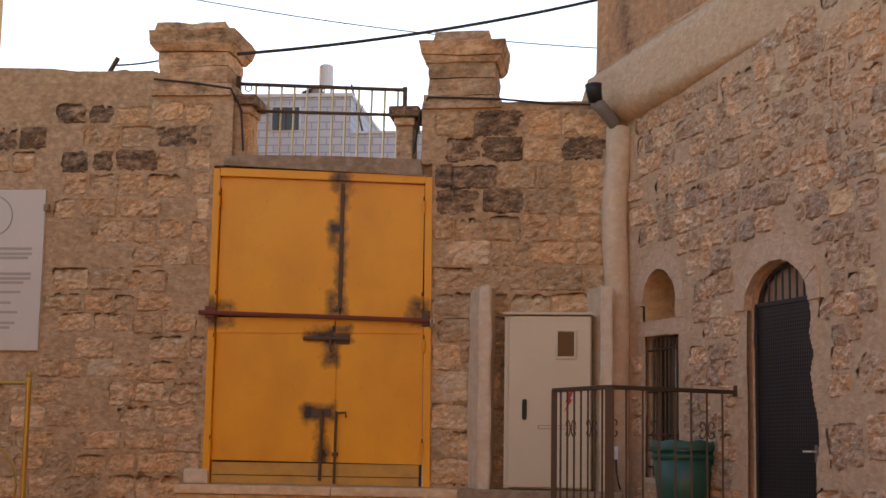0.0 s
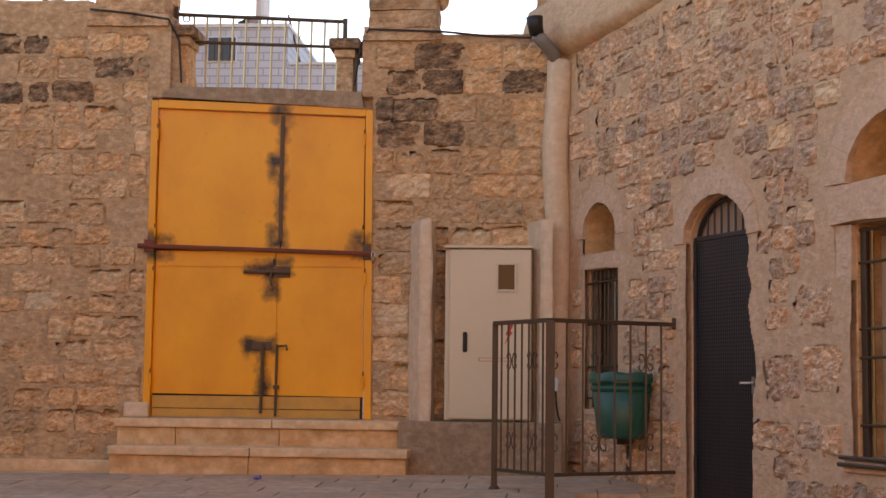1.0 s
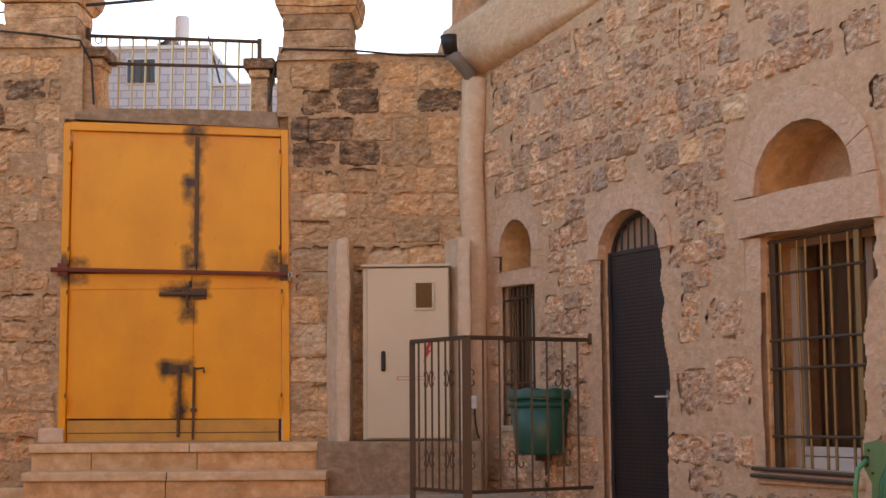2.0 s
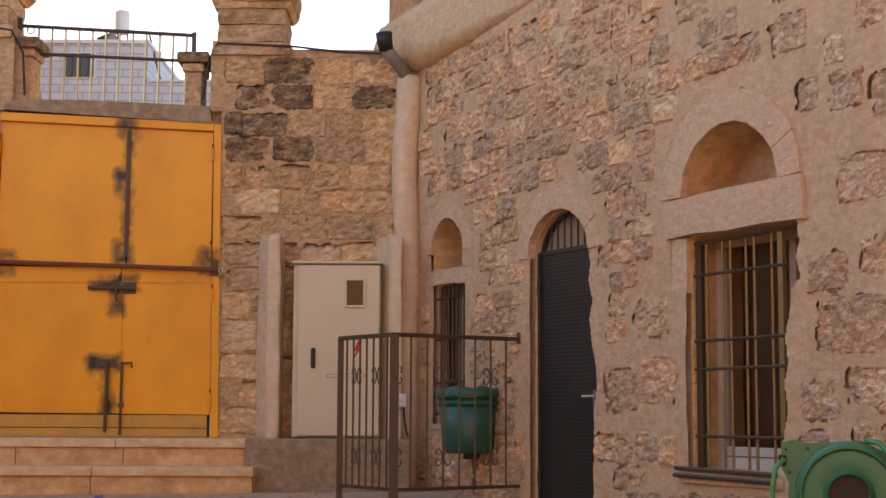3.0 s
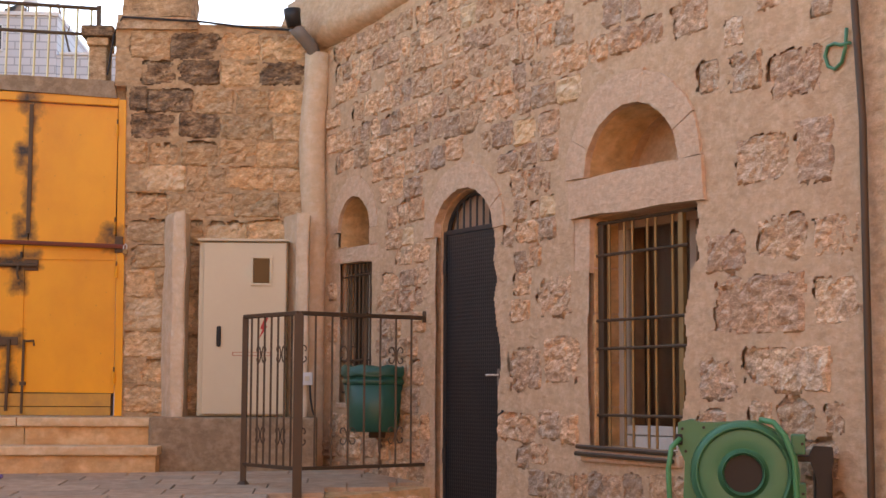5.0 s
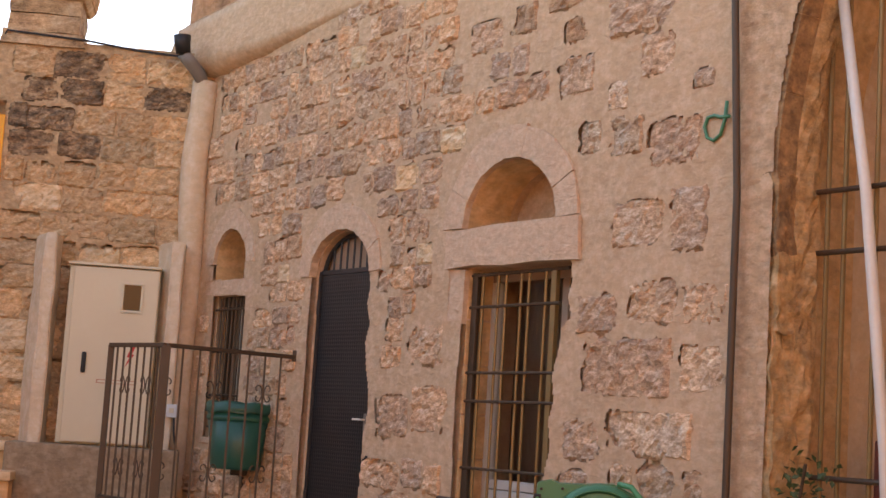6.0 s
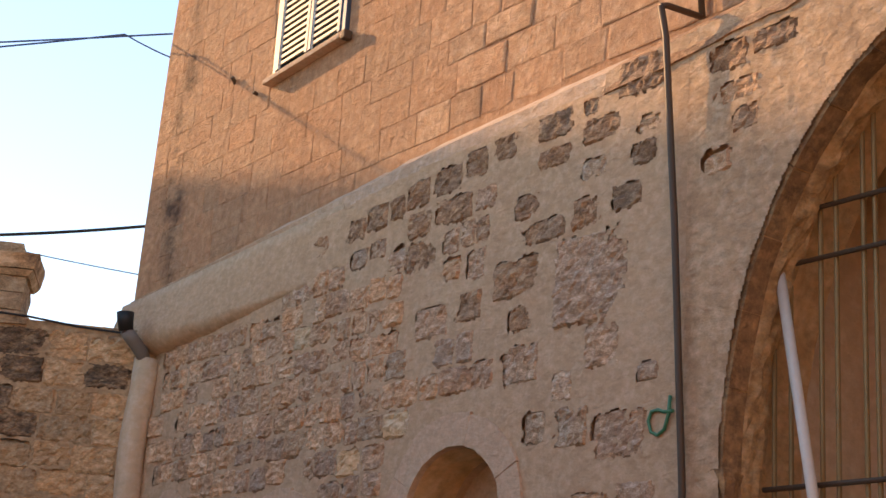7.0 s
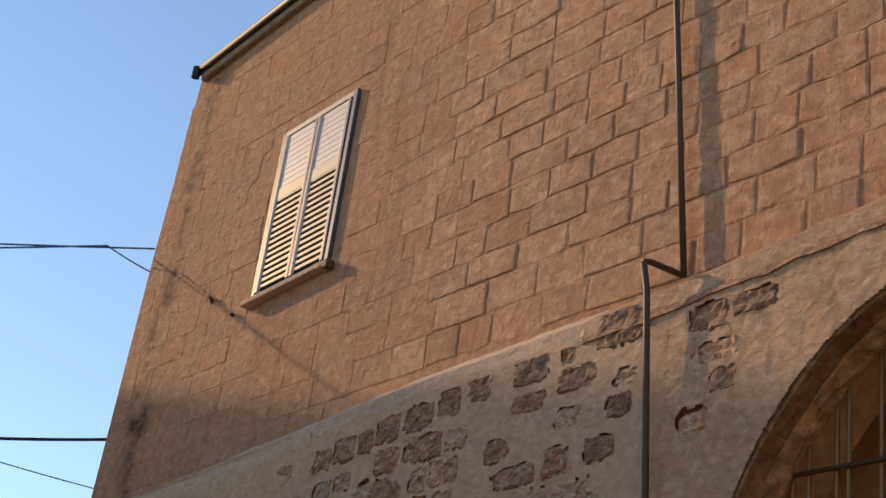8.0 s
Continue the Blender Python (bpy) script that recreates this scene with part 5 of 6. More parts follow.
for xa, xb in ((SX0 + 0.05, mid - 0.004), (mid + 0.004, SX1 - 0.065)):
    leaf = part("shutter_leaf", sheared(boxed(xa, xa + 0.04, sy - 0.006, sy + 0.05, SZ0 + 0.05, SZ1 - 0.055, 0.005)), M_BLUEFRAME, sh)
    part("stile", sheared(boxed(xb - 0.04, xb, sy - 0.006, sy + 0.05, SZ0 + 0.05, SZ1 - 0.055, 0.005)), M_BLUEFRAME, leaf)
    part("mid_rail", sheared(boxed(xa + 0.04, xb - 0.04, sy, sy + 0.045, 7.13, 7.24, 0.004)), M_SLAT, leaf)
    part("stay", sheared(boxed(xa + 0.04, xa + 0.052, sy - 0.002, sy + 0.01, SZ0 + 0.05, SZ1 - 0.06)), M_WHITE, leaf)
    for i in range(15):
        z = SZ0 + 0.085 + i * 0.055
        part("slat", sheared(boxed(xa + 0.04, xb - 0.04, sy + 0.002, sy + 0.014, z, z + 0.025)), M_SLAT, leaf)
    for i in range(9):
        z = 7.245 + i * 0.055
        if z < SZ1 - 0.10:
            part("slat", sheared(boxed(xa + 0.04, xb - 0.04, sy + 0.004, sy + 0.02, z, z + 0.053, 0.003)), M_WHITE, leaf)
part("catch", boxed(SX1 + 0.02, SX1 + 0.08, sy - 0.05, sy + 0.02, 6.24, 6.31, 0.01), M_RUST, sh)

for px, pz, tilt in ((0.43, 6.46, 0.05), (0.82, 6.21, 0.01)):
    solid("iron_pin", tubed([(px - tilt, UP + 0.05, pz - 0.06 * (tilt > 0.02)), (px, UP - 0.045, pz + 0.01)], 0.016, 6), M_RUST, MB, "rusty iron pin stuck in the ashlar wall", "iron pin", group="pins in the upper wall")

# ---- roof gutter and cables ----
def roof_z(s):
    return 9.16 + 0.077 * (s + 0.7)


solid("roof_gutter", tubed([(-0.76, 0.13, roof_z(-0.76)), (3, 0.12, roof_z(3)), (12, 0.12, roof_z(12))], 0.042, 10), M_BLACK, MB, "dark metal pipe along the roof edge", "gutter", smooth=True)
solid("gutter_end", tubed([(-0.74, 0.10, roof_z(-0.74) - 0.08), (-0.74, 0.10, roof_z(-0.74) + 0.03)], 0.042, 8), M_BLACK, MB, "black gutter end cap on the roof corner", "gutter end")


def cable(a, b, sag, r, mat, label):
    a, b = Vector(a), Vector(b)
    pts = [a.lerp(b, i / 16) - Vector((0, 0, sag * 4 * (i / 16) * (1 - i / 16))) for i in range(17)]
    return solid("cable", tubed(pts, r, 6), mat, Matrix(), label, "cable", group="overhead cables")


cable((-3.45, WALL_Y, 4.78), (-0.44, WALL_Y + 1.15, 5.55), 0.06, 0.014, M_WIRE, "thick black overhead cable between pier and house")
cable((-4.6, WALL_Y, 5.43), (-0.44, WALL_Y + 1.15, 5.10), 0.08, 0.005, M_BLUEWIRE, "thin blue overhead cable at the house corner")
cable((-12, 15.5, 6.6), (-0.42, WALL_Y + 1.2, 7.46), 0.12, 0.009, M_BLUEWIRE, "blue overhead cable fixed high on the house")
cable((-12, 15.5, 6.45), (-0.85, WALL_Y + 1.2, 7.39), 0.25, 0.009, M_BLUEWIRE, "blue overhead cable beside another one")
cable((-0.85, WALL_Y + 1.2, 7.39), (-0.41, WALL_Y + 1.2, 7.22), 0.01, 0.007, M_BLUEWIRE, "short blue cable drop at the house corner")
cable((-4.52, WALL_Y, 4.70), (-4.10, WALL_Y, 4.74), 0.01, 0.008, M_WIRE, "dark cable from rusty stub to the pier")
solid("iron_stub", tubed([(-4.60, 0.05, 4.62), (-4.51, 0.05, 4.78)], 0.022, 6), M_RUST, MA, "rusty iron stub on the wall top", "iron stub")
solid("wall_cable", tubed([(-4.15, -0.05, 4.56), (-3.8, -0.06, 4.52), (-3.48, -0.05, 4.47), (-3.40, 0.02, 4.30), (-3.38, 0.04, 3.95)], 0.009, 6), M_WIRE, MA, "dark cable sagging along the wall top", "cable")
solid("wall_cable", tubed([(-1.93, 0.06, 3.92), (-1.88, 0.04, 4.25), (-1.80, -0.06, 4.37), (-1.2, -0.06, 4.345), (-0.8, -0.03, 4.31), (-0.44, -0.05, 4.29)], 0.009, 6), M_WIRE, MA, "dark cable along the wall top under the pier", "cable")

# ---- litter on the terrace ----
bm = bmesh.new()
bmesh.ops.create_icosphere(bm, subdivisions=2, radius=0.032)
for v in bm.verts:
    v.co *= 1 + 0.55 * noise.noise(v.co * 60)
    v.co.z *= 0.6
M_LITTER = painted("purple_foil", (0.10, 0.05, 0.28), (0.5, 0.5, 0.6), 0.3, 0.2, 40, 90, 0.7)
solid("sweet_wrapper", bm, M_LITTER, pose(-2.45, 10.95, terrace_z(-2.45, 10.95) + 0.012), "crumpled purple wrapper on the paving", "litter")


# ---- stones, ashlar blocks and paving: single pieces of the setting ----
def stone(rng, x0, x1, z0, z1, level, crag, recess, cell=0.024):
    """One stone: a broken face of small facets whose edges run under the mortar; its top edge may be eaten away."""
    w, h = x1 - x0 + 0.03, z1 - z0 + 0.03
    nx, nz = max(4, int(w / cell)), max(4, int(h / cell))
    seed = Vector((rng.uniform(0, 50), rng.uniform(0, 50), 0))
    tilt = rng.uniform(-0.05, 0.05)
    vs, fs = [], []
    for j in range(nz + 1):
        for i in range(nx + 1):
            u, v = 2 * i / nx - 1, 2 * j / nz - 1
            q = Vector((u * w, v * h * 1.5, 0)) * 0.5 + seed
            rag = 0.9 * noise.noise(q * 11) + 0.8 * noise.noise(q * 25) + 0.5 * noise.noise(q * 60)
            rim = min(1.0, 11.0 * (1 - max(abs(u), abs(v))))
            y = (-level - crag * rag + tilt * u * w) * rim + 0.006 * (1 - rim)
            y += recess * min(1.0, max(0.0, (v + 0.45 * rag - 0.5) / 0.35))
            jx, jz = (rng.uniform(-0.3, 0.3) * w / nx, rng.uniform(-0.3, 0.3) * h / nz) if rim > 0 else (0, 0)
            vs.append(((x0 + x1) / 2 + u * w / 2 + jx, y, (z0 + z1) / 2 + v * h / 2 + jz))
    for j in range(nz):
        for i in range(nx):
            k = j * (nx + 1) + i
            fs.append((k, k + 1, k + nx + 2, k + nx + 1))
    return vs, fs


def lay(name, pieces, parent, mat_of, most, near):
    """Pieces as parts of their wall, the nearest to `near` first; the rest joined."""
    order = sorted(range(len(pieces)), key=lambda i: (pieces[i][0][0] - near[0]) ** 2 + (pieces[i][0][1] - near[1]) ** 2)
    joined = {}
    for rank, i in enumerate(order):
        (x, z), vs, fs = pieces[i][:3]
        m = mat_of(x, z, i)
        if rank < most:
            me = bpy.data.meshes.new(name)
            me.from_pydata(vs, [], fs)
            me.materials.append(m)
            ob = new(name, me)
            ob.parent = parent
        else:
            bv, bf = joined.setdefault(m.name, (m, [], []))[1:]
            k = len(bv)
            bv += vs
            bf += [tuple(q + k for q in f) for f in fs]
    for m, bv, bf in joined.values():
        me = bpy.data.meshes.new("far_" + name)
        me.from_pydata(bv, [], bf)
        me.materials.append(m)
        ob = new("far_" + name, me)
        ob.parent = parent
        tagged(ob, kind="stuff")


def courses(rng, x0, x1, z0, z1, h, w, free, level, crag, gap, skip=0.0, slope=0.0, eaten=0.0):
    """Rough courses of stones, and the outlines that they leave open in the mortar."""
    out = []
    z = z0
    while z < z1:
        hh = rng.uniform(*h)
        x = x0 - rng.uniform(0, w[1])
        while x < x1:
            ww = rng.uniform(*w)
            a, b = x + gap * rng.uniform(0.4, 1.6), x + ww - gap * rng.uniform(0.4, 1.6)
            dz = slope * (x - x0) + rng.uniform(-0.014, 0.014)
            c, d = z + dz + gap * rng.uniform(0.4, 1.6), z + hh + dz - gap * rng.uniform(0.4, 1.6)
            a, b = max(a, x0), min(b, x1)
            if rng.random() > skip and b - a > 0.09 and free(a, b, c, d):
                recess = rng.uniform(0.03, 0.07) if rng.random() < eaten else 0.0
                out.append((((a + b) / 2, (c + d) / 2), *stone(rng, a, b, c, d, rng.uniform(*level), crag, recess), (a, b, c, d)))
            x += ww
        z += hh
    return out


def outside(a, b, c, d, boxes):
    return not any(a < q[1] and b > q[0] and c < q[3] and d > q[2] for q in boxes)


def free_a(a, b, c, d):
    top_ = 4.32 if a > -1.85 else 4.44
    if d > top_ or a < -6.65 or b > -0.2:
        return False
    return outside(a, b, c, d, ((-3.63, -1.75, 0, 3.93), (-1.46, -0.2, 0, 1.2), (-3.78, -1.36, 0, 1.19), (-5.98, -5.04, 2.23, 3.63), (-3.46, -1.85, 3.8, 5), (-9, -3.7, 0, 0.86)))


rng = random.Random(21)
pieces = courses(rng, -6.6, -3.64, 0.86, 4.46, (0.16, 0.22), (0.20, 0.40), free_a, (0.008, 0.026), 0.018, 0.013, 0.14, 0.0, 0.32)
pieces += courses(rng, -1.735, -0.24, 1.2, 4.33, (0.20, 0.25), (0.24, 0.42), free_a, (0.010, 0.026), 0.016, 0.008, 0.04, 0.0, 0.4)
HOLES_A = [q[3] for q in pieces]


def mat_a(x, z, i):
    k = random.Random(i * 31 + 5).random()
    if x > -1.8 and z > 3.35 and x < -1.15 + 0.3 * (z - 3.4):
        return M_STONE_A_DARK if k < 0.66 else M_STONE_A
    if z > 3.75 and k < 0.32:
        return M_STONE_A_DARK
    return M_STONE_A_PALE if k > 0.91 else M_STONE_A


lay("stone", pieces, wall_a, mat_a, 300, (-2.5, 2.5))

ARCH_C = (ARCH_X0 + ARCH_X1) / 2


def free_b(a, b, c, d):
    x, z = (a + b) / 2, (c + d) / 2
    if d > ledge_z(x) - 0.06 or a < 0.03 or b > 11.8:
        return False
    if x < 2.3 and d > 4.22 + 0.07 * x:
        return False
    for xc, zc, rx, rz in ((2.175, 2.46, 0.55, 0.50), (4.01, 2.665, 0.66, 0.60), (0.545, 2.62, 0.42, 0.45), (ARCH_C, ARCH_SPRING, 1.82, 2.24)):
        px = min(max(xc, a), b)
        if d > zc and ((px - xc) / rx) ** 2 + ((max(c, zc) - zc) / rz) ** 2 < 1:
            return False
    return outside(a, b, c, d, ((1.76, 2.60, 0, 2.52), (3.54, 4.53, 0.97, 2.45), (3.36, 4.68, 2.40, 2.68), (0.15, 0.96, 2.36, 2.64), (0.29, 0.90, 1.24, 2.42), (5.84, 9.36, 0, 2.8), (3.36, 3.61, 2.08, 2.45), (5.66, 5.86, 0, 5.2)))


rng = random.Random(33)
# dressed large blocks beside the window, then smaller rubble
BIG = ((4.70, 5.38, 1.69, 1.99), (5.44, 5.74, 1.72, 1.95), (4.93, 5.54, 1.40, 1.62), (4.91, 5.28, 2.46, 2.70), (5.33, 5.58, 2.42, 2.74), (4.66, 4.95, 2.02, 2.22), (5.45, 5.74, 2.05, 2.25), (5.05, 5.40, 2.06, 2.28),
       (4.58, 4.88, 1.36, 1.58), (4.82, 5.10, 2.95, 3.16), (5.15, 5.52, 2.86, 3.10), (4.55, 4.80, 1.10, 1.30), (3.05, 3.42, 1.85, 2.10), (2.72, 3.10, 1.40, 1.66), (3.15, 3.50, 1.45, 1.72))
# dark weathered stones in rows under the ledge
DARK = ((2.22, 2.45, 4.48, 4.64), (2.67, 2.89, 4.51, 4.67), (2.91, 3.14, 4.54, 4.71), (3.17, 3.32, 4.56, 4.72), (3.36, 3.59, 4.59, 4.77), (3.62, 3.91, 4.61, 4.79), (3.94, 4.15, 4.65, 4.83), (4.21, 4.43, 4.69, 4.85),
        (4.62, 4.9, 4.71, 4.87), (4.97, 5.14, 4.77, 4.87), (5.26, 5.6, 4.79, 5.0), (3.4, 3.63, 4.39, 4.56), (3.67, 4.03, 4.41, 4.58), (4.63, 4.89, 4.54, 4.66), (5.0, 5.27, 4.6, 4.74), (5.36, 5.55, 4.38, 4.51),
        (4.44, 4.65, 4.28, 4.43), (4.5, 4.85, 4.12, 4.25), (4.93, 5.16, 4.12, 4.3), (5.24, 5.46, 4.16, 4.3), (4.28, 4.68, 3.84, 4.06), (4.43, 4.62, 3.63, 3.79), (3.39, 3.69, 4.16, 4.36), (3.91, 4.17, 3.77, 3.94))
GREY = ((4.82, 5.35, 3.6, 4.08), (5.07, 5.32, 3.34, 3.57), (4.37, 4.69, 3.34, 3.55), (5.45, 5.6, 3.23, 3.33), (3.54, 3.86, 3.72, 3.91), (2.75, 2.95, 4.31, 4.44), (2.97, 3.15, 4.34, 4.47), (4.06, 4.26, 4.43, 4.57), (4.01, 4.19, 4.01, 4.2))
SET = BIG + DARK + GREY
pieces = [(((a + b) / 2, (c + d) / 2), *stone(rng, a, b, c, d, rng.uniform(0.014, 0.026), 0.018, 0.0), (a, b, c, d)) for a, b, c, d in SET]


def free_b2(a, b, c, d):
    return free_b(a, b, c, d) and outside(a, b, c, d, [(q[0] - 0.02, q[1] + 0.02, q[2] - 0.015, q[3] + 0.015) for q in SET])


pieces += courses(rng, 0.0, 4.6, 0.5, 4.95, (0.15, 0.20), (0.13, 0.28), free_b2, (0.018, 0.034), 0.020, 0.009, 0.04, 0.018, 0.12)
pieces += courses(rng, 4.6, 11.8, 0.5, 5.35, (0.17, 0.24), (0.18, 0.36), free_b2, (0.012, 0.026), 0.018, 0.022, 0.16, 0.018, 0.12)
HOLES_STONE_B = [q[3] for q in pieces]


def mat_b(x, z, i):
    k = random.Random(i * 17 + 3).random()
    if i < len(BIG):
        return M_STONE_BIG if k > 0.4 else M_STONE_B_GREY
    if i < len(BIG) + len(DARK):
        return M_STONE_B_DARK
    if i < len(SET):
        return M_STONE_B_GREY
    if x > 5.84 and k < (0.75 if z > 4.3 else 0.4):
        return M_STONE_B_DARK if z > 4.2 else M_STONE_B_GREY
    if x > 4.55:
        return M_STONE_BIG if k < 0.6 else M_STONE_B
    return M_STONE_A_PALE if k > 0.96 else M_STONE_B_GREY if k < 0.3 else M_STONE_B


lay("stone", pieces, wall_b, mat_b, 300, (3.2, 2.2))


# smooth mortar coat, left open in ragged outlines over the stones
def mortar_coat(x0, x1, z0, z1, step, blocked, stones, square, depth, wavy, mat, parent, seed):
    nx, nz = int((x1 - x0) / step), int((z1 - z0) / step)
    shut = np.ones((nz, nx), dtype=bool)
    for a, b, c, d in stones:
        for j in range(max(0, int((c - z0) / step) - 1), min(nz, int((d - z0) / step) + 2)):
            for i in range(max(0, int((a - x0) / step) - 1), min(nx, int((b - x0) / step) + 2)):
                x, z = x0 + (i + 0.5) * step, z0 + (j + 0.5) * step
                u, v = (2 * x - a - b) / (b - a), (2 * z - c - d) / (d - c)
                q = Vector((x, seed, z))
                if abs(u) ** square + abs(v) ** square < 0.9 + 1.1 * noise.noise(q * 4) + 1.0 * noise.noise(q * 11) + 0.8 * noise.noise(q * 27):
                    shut[j, i] = False
    vs, fs = [], []
    for j in range(nz + 1):
        for i in range(nx + 1):
            x, z = x0 + i * step, z0 + j * step
            p = Vector((x, seed, z))
            big = noise.noise(p * 2.3) + 0.7 * noise.noise(p * 6.0)
            small = noise.noise(p * 21.0)
            vs.append((x + 0.4 * step * noise.noise(p * 57.0), -depth - wavy * big - 0.35 * wavy * small, z + 0.4 * step * noise.noise(p * 49.0)))
    w = nx + 1
    for j in range(nz):
        for i in range(nx):
            if shut[j, i] and not blocked(x0 + (i + 0.5) * step, z0 + (j + 0.5) * step):
                fs.append((j * w + i, j * w + i + 1, (j + 1) * w + i + 1, (j + 1) * w + i))
    used = sorted({k for f in fs for k in f})
    at = {k: n for n, k in enumerate(used)}
    me = bpy.data.meshes.new("mortar_coat")
    me.from_pydata([vs[k] for k in used], [], [tuple(at[k] for k in f) for f in fs])
    me.materials.append(mat)
    me.polygons.foreach_set("use_smooth", [True] * len(me.polygons))
    ob = new("mortar_coat", me)
    ob.parent = parent


def in_shape(x, z, loop):
    hit, n = False, len(loop)
    for i in range(n):
        (xa, za), (xb, zb) = loop[i], loop[(i + 1) % n]
        if (za > z) != (zb > z) and x < xa + (xb - xa) * (z - za) / (zb - za):
            hit = not hit
    return hit


def blocked_a(x, z):
    if x > -1.85:
        top_ = 4.33
    elif x > -3.46:
        top_ = 3.80
    else:
        top_ = 4.46 + 0.3 * min(0.7, max(0.0, -3.5 - x)) * 0.9
    return z > top_ or not outside(x, x, z, z, ((-3.61, -1.755, 0, 3.82), (-1.42, -0.21, 0, 1.17), (-3.70, -1.42, 0, 1.16), (-1.12, -0.45, 0, 2.53), (-5.97, -5.055, 2.25, 3.61)))


mortar_coat(-6.6, -0.1, 0.75, 4.72, 0.0105, blocked_a, HOLES_A, 5.0, 0.016, 0.007, M_MORTAR_A, wall_a, 0.0)
HOLES_B = (door_hole, win_hole, LUN, SWIN, NICHE, arch_hole)


def blocked_b(x, z):
    if z > ledge_z(x) - (0.10 if x < 5.15 else 0.02) or (x < 2.0 and z > 4.32 + 0.07 * x):
        return True
    for xc, zc, rx, rz in ((2.175, 2.46, 0.46, 0.40), (4.01, 2.665, 0.56, 0.49), (0.545, 2.62, 0.33, 0.34), (ARCH_C, ARCH_SPRING, 1.60, 2.05)):
        if z > zc and ((x - xc) / rx) ** 2 + ((z - zc) / rz) ** 2 < 1:
            return True
    if not outside(x, x, z, z, ((3.435, 4.65, 2.43, 2.65), (0.18, 0.94, 2.385, 2.49), (3.455, 3.6, 2.11, 2.43), (6.0, 9.3, 0, 2.76))):
        return True
    return any(in_shape(x, z, h) for h in HOLES_B)


mortar_coat(0.02, 5.78, 0.35, 5.2, 0.0105, blocked_b, HOLES_STONE_B, 3.6, 0.020, 0.006, M_MORTAR_B, wall_b, 5.0)
mortar_coat(5.765, 7.6, 0.35, 5.2, 0.0125, blocked_b, HOLES_STONE_B, 3.6, 0.0195, 0.008, M_MORTAR_ARCH, wall_b, 5.0)


# ashlar of the upper storey
def ashlar(rng, x0, x1, z0, z1, y):
    e = 0.005 if x0 < 3.2 else 0.015
    pts = [(x0 + rng.uniform(0, e), z0 + rng.uniform(0, e)), ((x0 + x1) / 2, z0 + rng.uniform(-e, e)), (x1 - rng.uniform(0, e), z0 + rng.uniform(0, e)),
           (x1 - rng.uniform(0, e), z1 - rng.uniform(0, e)), ((x0 + x1) / 2, z1 + rng.uniform(-e, e)), (x0 + rng.uniform(0, e), z1 - rng.uniform(0, e))]
    n = 6
    cx, cz = (x0 + x1) / 2, (z0 + z1) / 2
    p = y - (rng.uniform(0.003, 0.0055) if x0 < 3.2 else rng.uniform(0.003, 0.010))
    b = 0.0008 if x0 < 3.2 else 0.003
    vs = [(x, y + 0.02, z) for x, z in pts] + [(x, p + b, z) for x, z in pts] + [(cx + (x - cx) * 0.93, p + rng.uniform(-b, b), cz + (z - cz) * 0.90) for x, z in pts]
    fs = [tuple(range(12, 18))]
    for k in (0, 6):
        for i in range(n):
            j = (i + 1) % n
            fs.append((k + i, k + j, k + 6 + j, k + 6 + i))
    return vs, fs


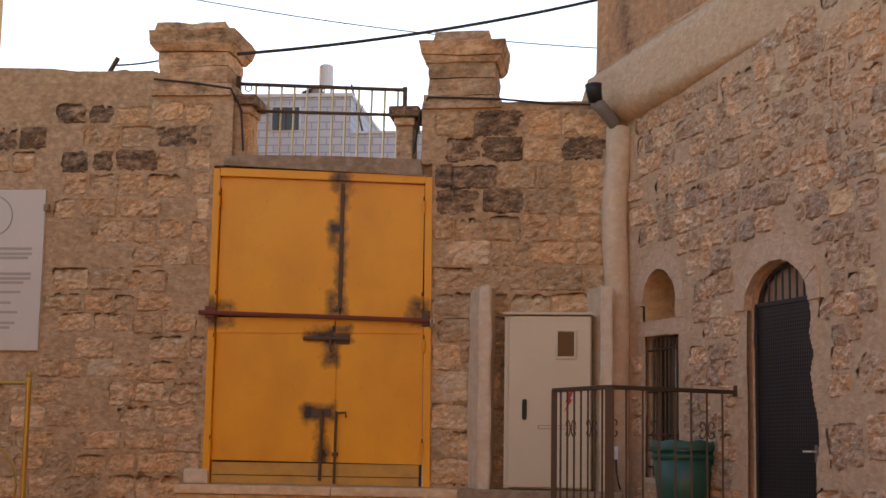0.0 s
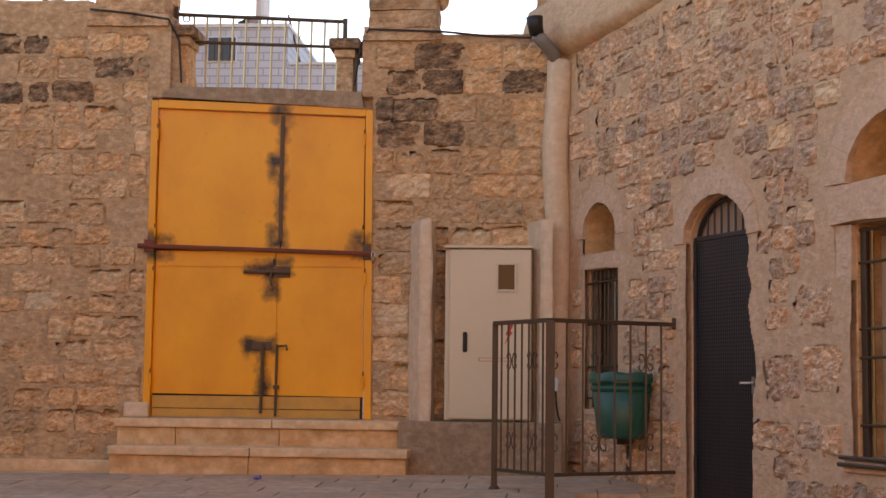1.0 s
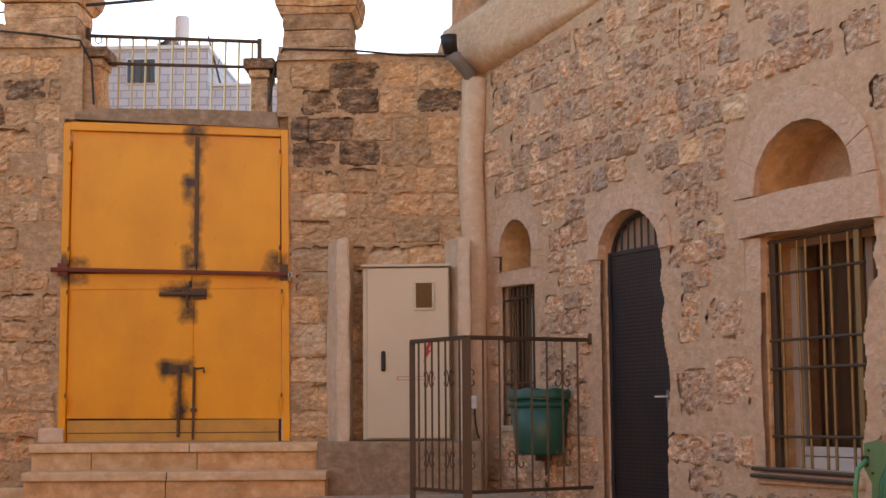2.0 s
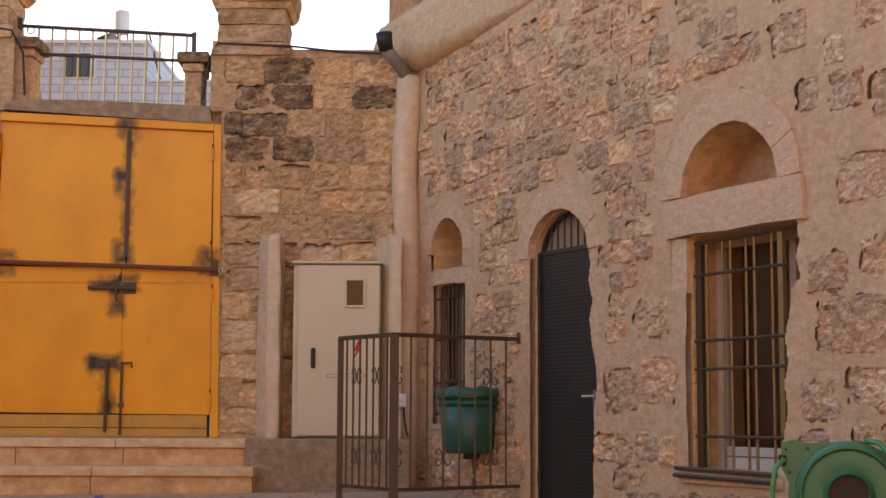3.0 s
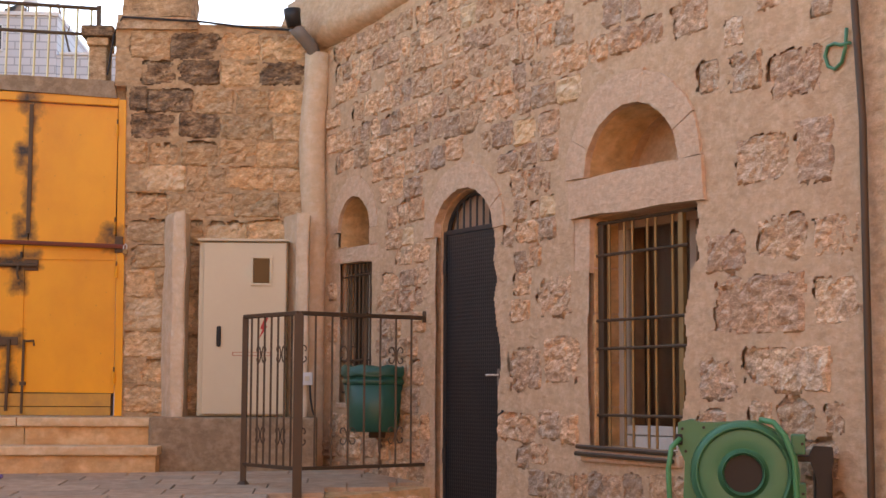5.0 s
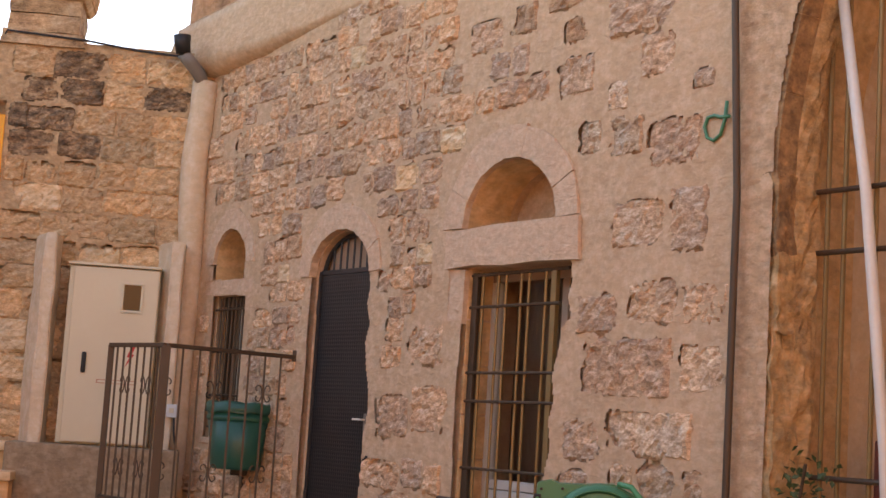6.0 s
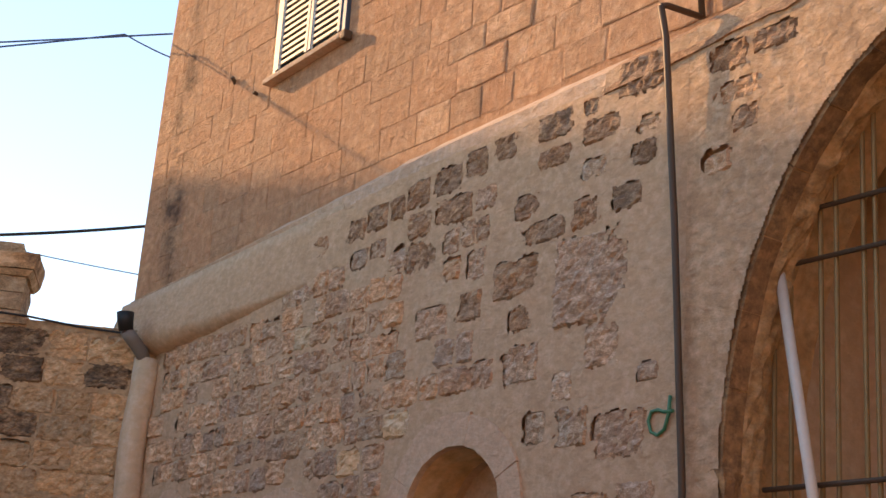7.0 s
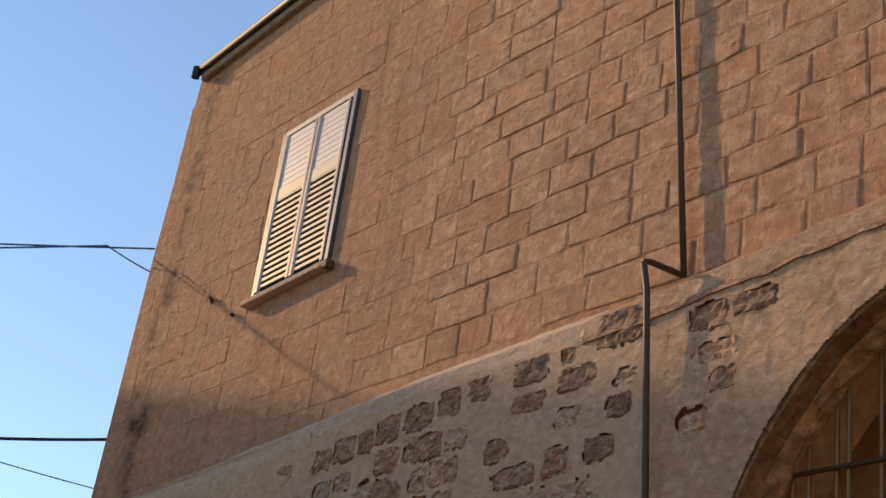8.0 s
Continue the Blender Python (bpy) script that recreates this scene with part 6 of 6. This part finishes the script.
rng = random.Random(8)
pieces = []
z = 4.93
while z < 9.9:
    h = rng.uniform(0.195, 0.25)
    x = -0.98 - rng.uniform(0, 0.1)
    while x < 9.5:
        w = rng.uniform(0.27, 0.52)
        lo = max(x, -0.96 + 0.075 * max(0, z - 5.4) / 2)
        hi = x + w - (0.002 if x < 3.2 else 0.005)
        zz = z + 0.012 * x
        top_ = 9.06 + 0.077 * (lo + 0.7)
        if hi - lo > 0.12 and zz + h < top_ and zz > ledge_z((lo + hi) / 2) + 0.10 and outside(lo, hi, zz, zz + h, ((SHUT[0] - 0.03, SHUT[1] + 0.04, SHUT[2] - 0.06, SHUT[3] + 0.07),)):
            pieces.append((((lo + hi) / 2, zz), *ashlar(rng, lo, hi, zz, zz + h - (0.0 if x < 3.2 else 0.004), UP)))
        x += w
    z += h
# sunlight on the right is put in by giving those blocks the paler copy
lay("ashlar_block", pieces, upper, lambda x, z, i: M_ASHLAR_LIT if x > 2.6 + 1.8 * random.Random(i).random() else M_ASHLAR, 300, (3.0, 6.6))

# paving slabs on the terrace
rng = random.Random(12)
y = 8.55
while y < 11.30:
    d = rng.uniform(0.24, 0.34)
    x = -6.5 - rng.uniform(0, 0.5)
    while x < 0.75:
        w = rng.uniform(0.35, 0.7)
        a, b, c, e = x + 0.004, x + w - 0.004, y + 0.004, y + d - 0.004
        right_edge = -0.26 if e < 9.76 else -0.25 + (c - 9.76) * 1.35
        b = min(b, right_edge)
        if b - a > 0.1:
            h = rng.uniform(-0.002, 0.003)
            q = [(a, c), (b, c), (b, e), (a, e)]
            vs = [(px, py, terrace_z(px, py) - 0.03) for px, py in q] + [(px, py, terrace_z(px, py) + h - 0.004) for px, py in q] + \
                 [(px + (0.006 if px == a else -0.006), py + (0.006 if py == c else -0.006), terrace_z(px, py) + h) for px, py in q]
            fs = [(8, 9, 10, 11)]
            for k in (0, 4):
                for i in range(4):
                    fs.append((k + i, k + (i + 1) % 4, k + 4 + (i + 1) % 4, k + 4 + i))
            me = bpy.data.meshes.new("paving_slab")
            me.from_pydata(vs, [], fs)
            me.materials.append(M_PAVING)
            new("paving_slab", me).parent = terrace
        x += w
    y += d

# broken rubble under the terrace edge by the railing
rng = random.Random(5)
for i in range(12):
    vs, fs = stone(rng, -0.08, 0.08, -0.05, 0.05, 0.05, 0.2, 9)
    t = rng.uniform(0.55, 0.98)
    px, py = -0.24 + 0.84 * t, 9.74 + 0.62 * t
    me = bpy.data.meshes.new("edge_stone")
    me.from_pydata(vs, [], fs)
    me.materials.append(M_STONE_B)
    ob = new("edge_stone", me)
    ob.parent = terrace
    ob.matrix_local = pose(px, py, rng.uniform(0.50, 0.70), 0, 0, 36)
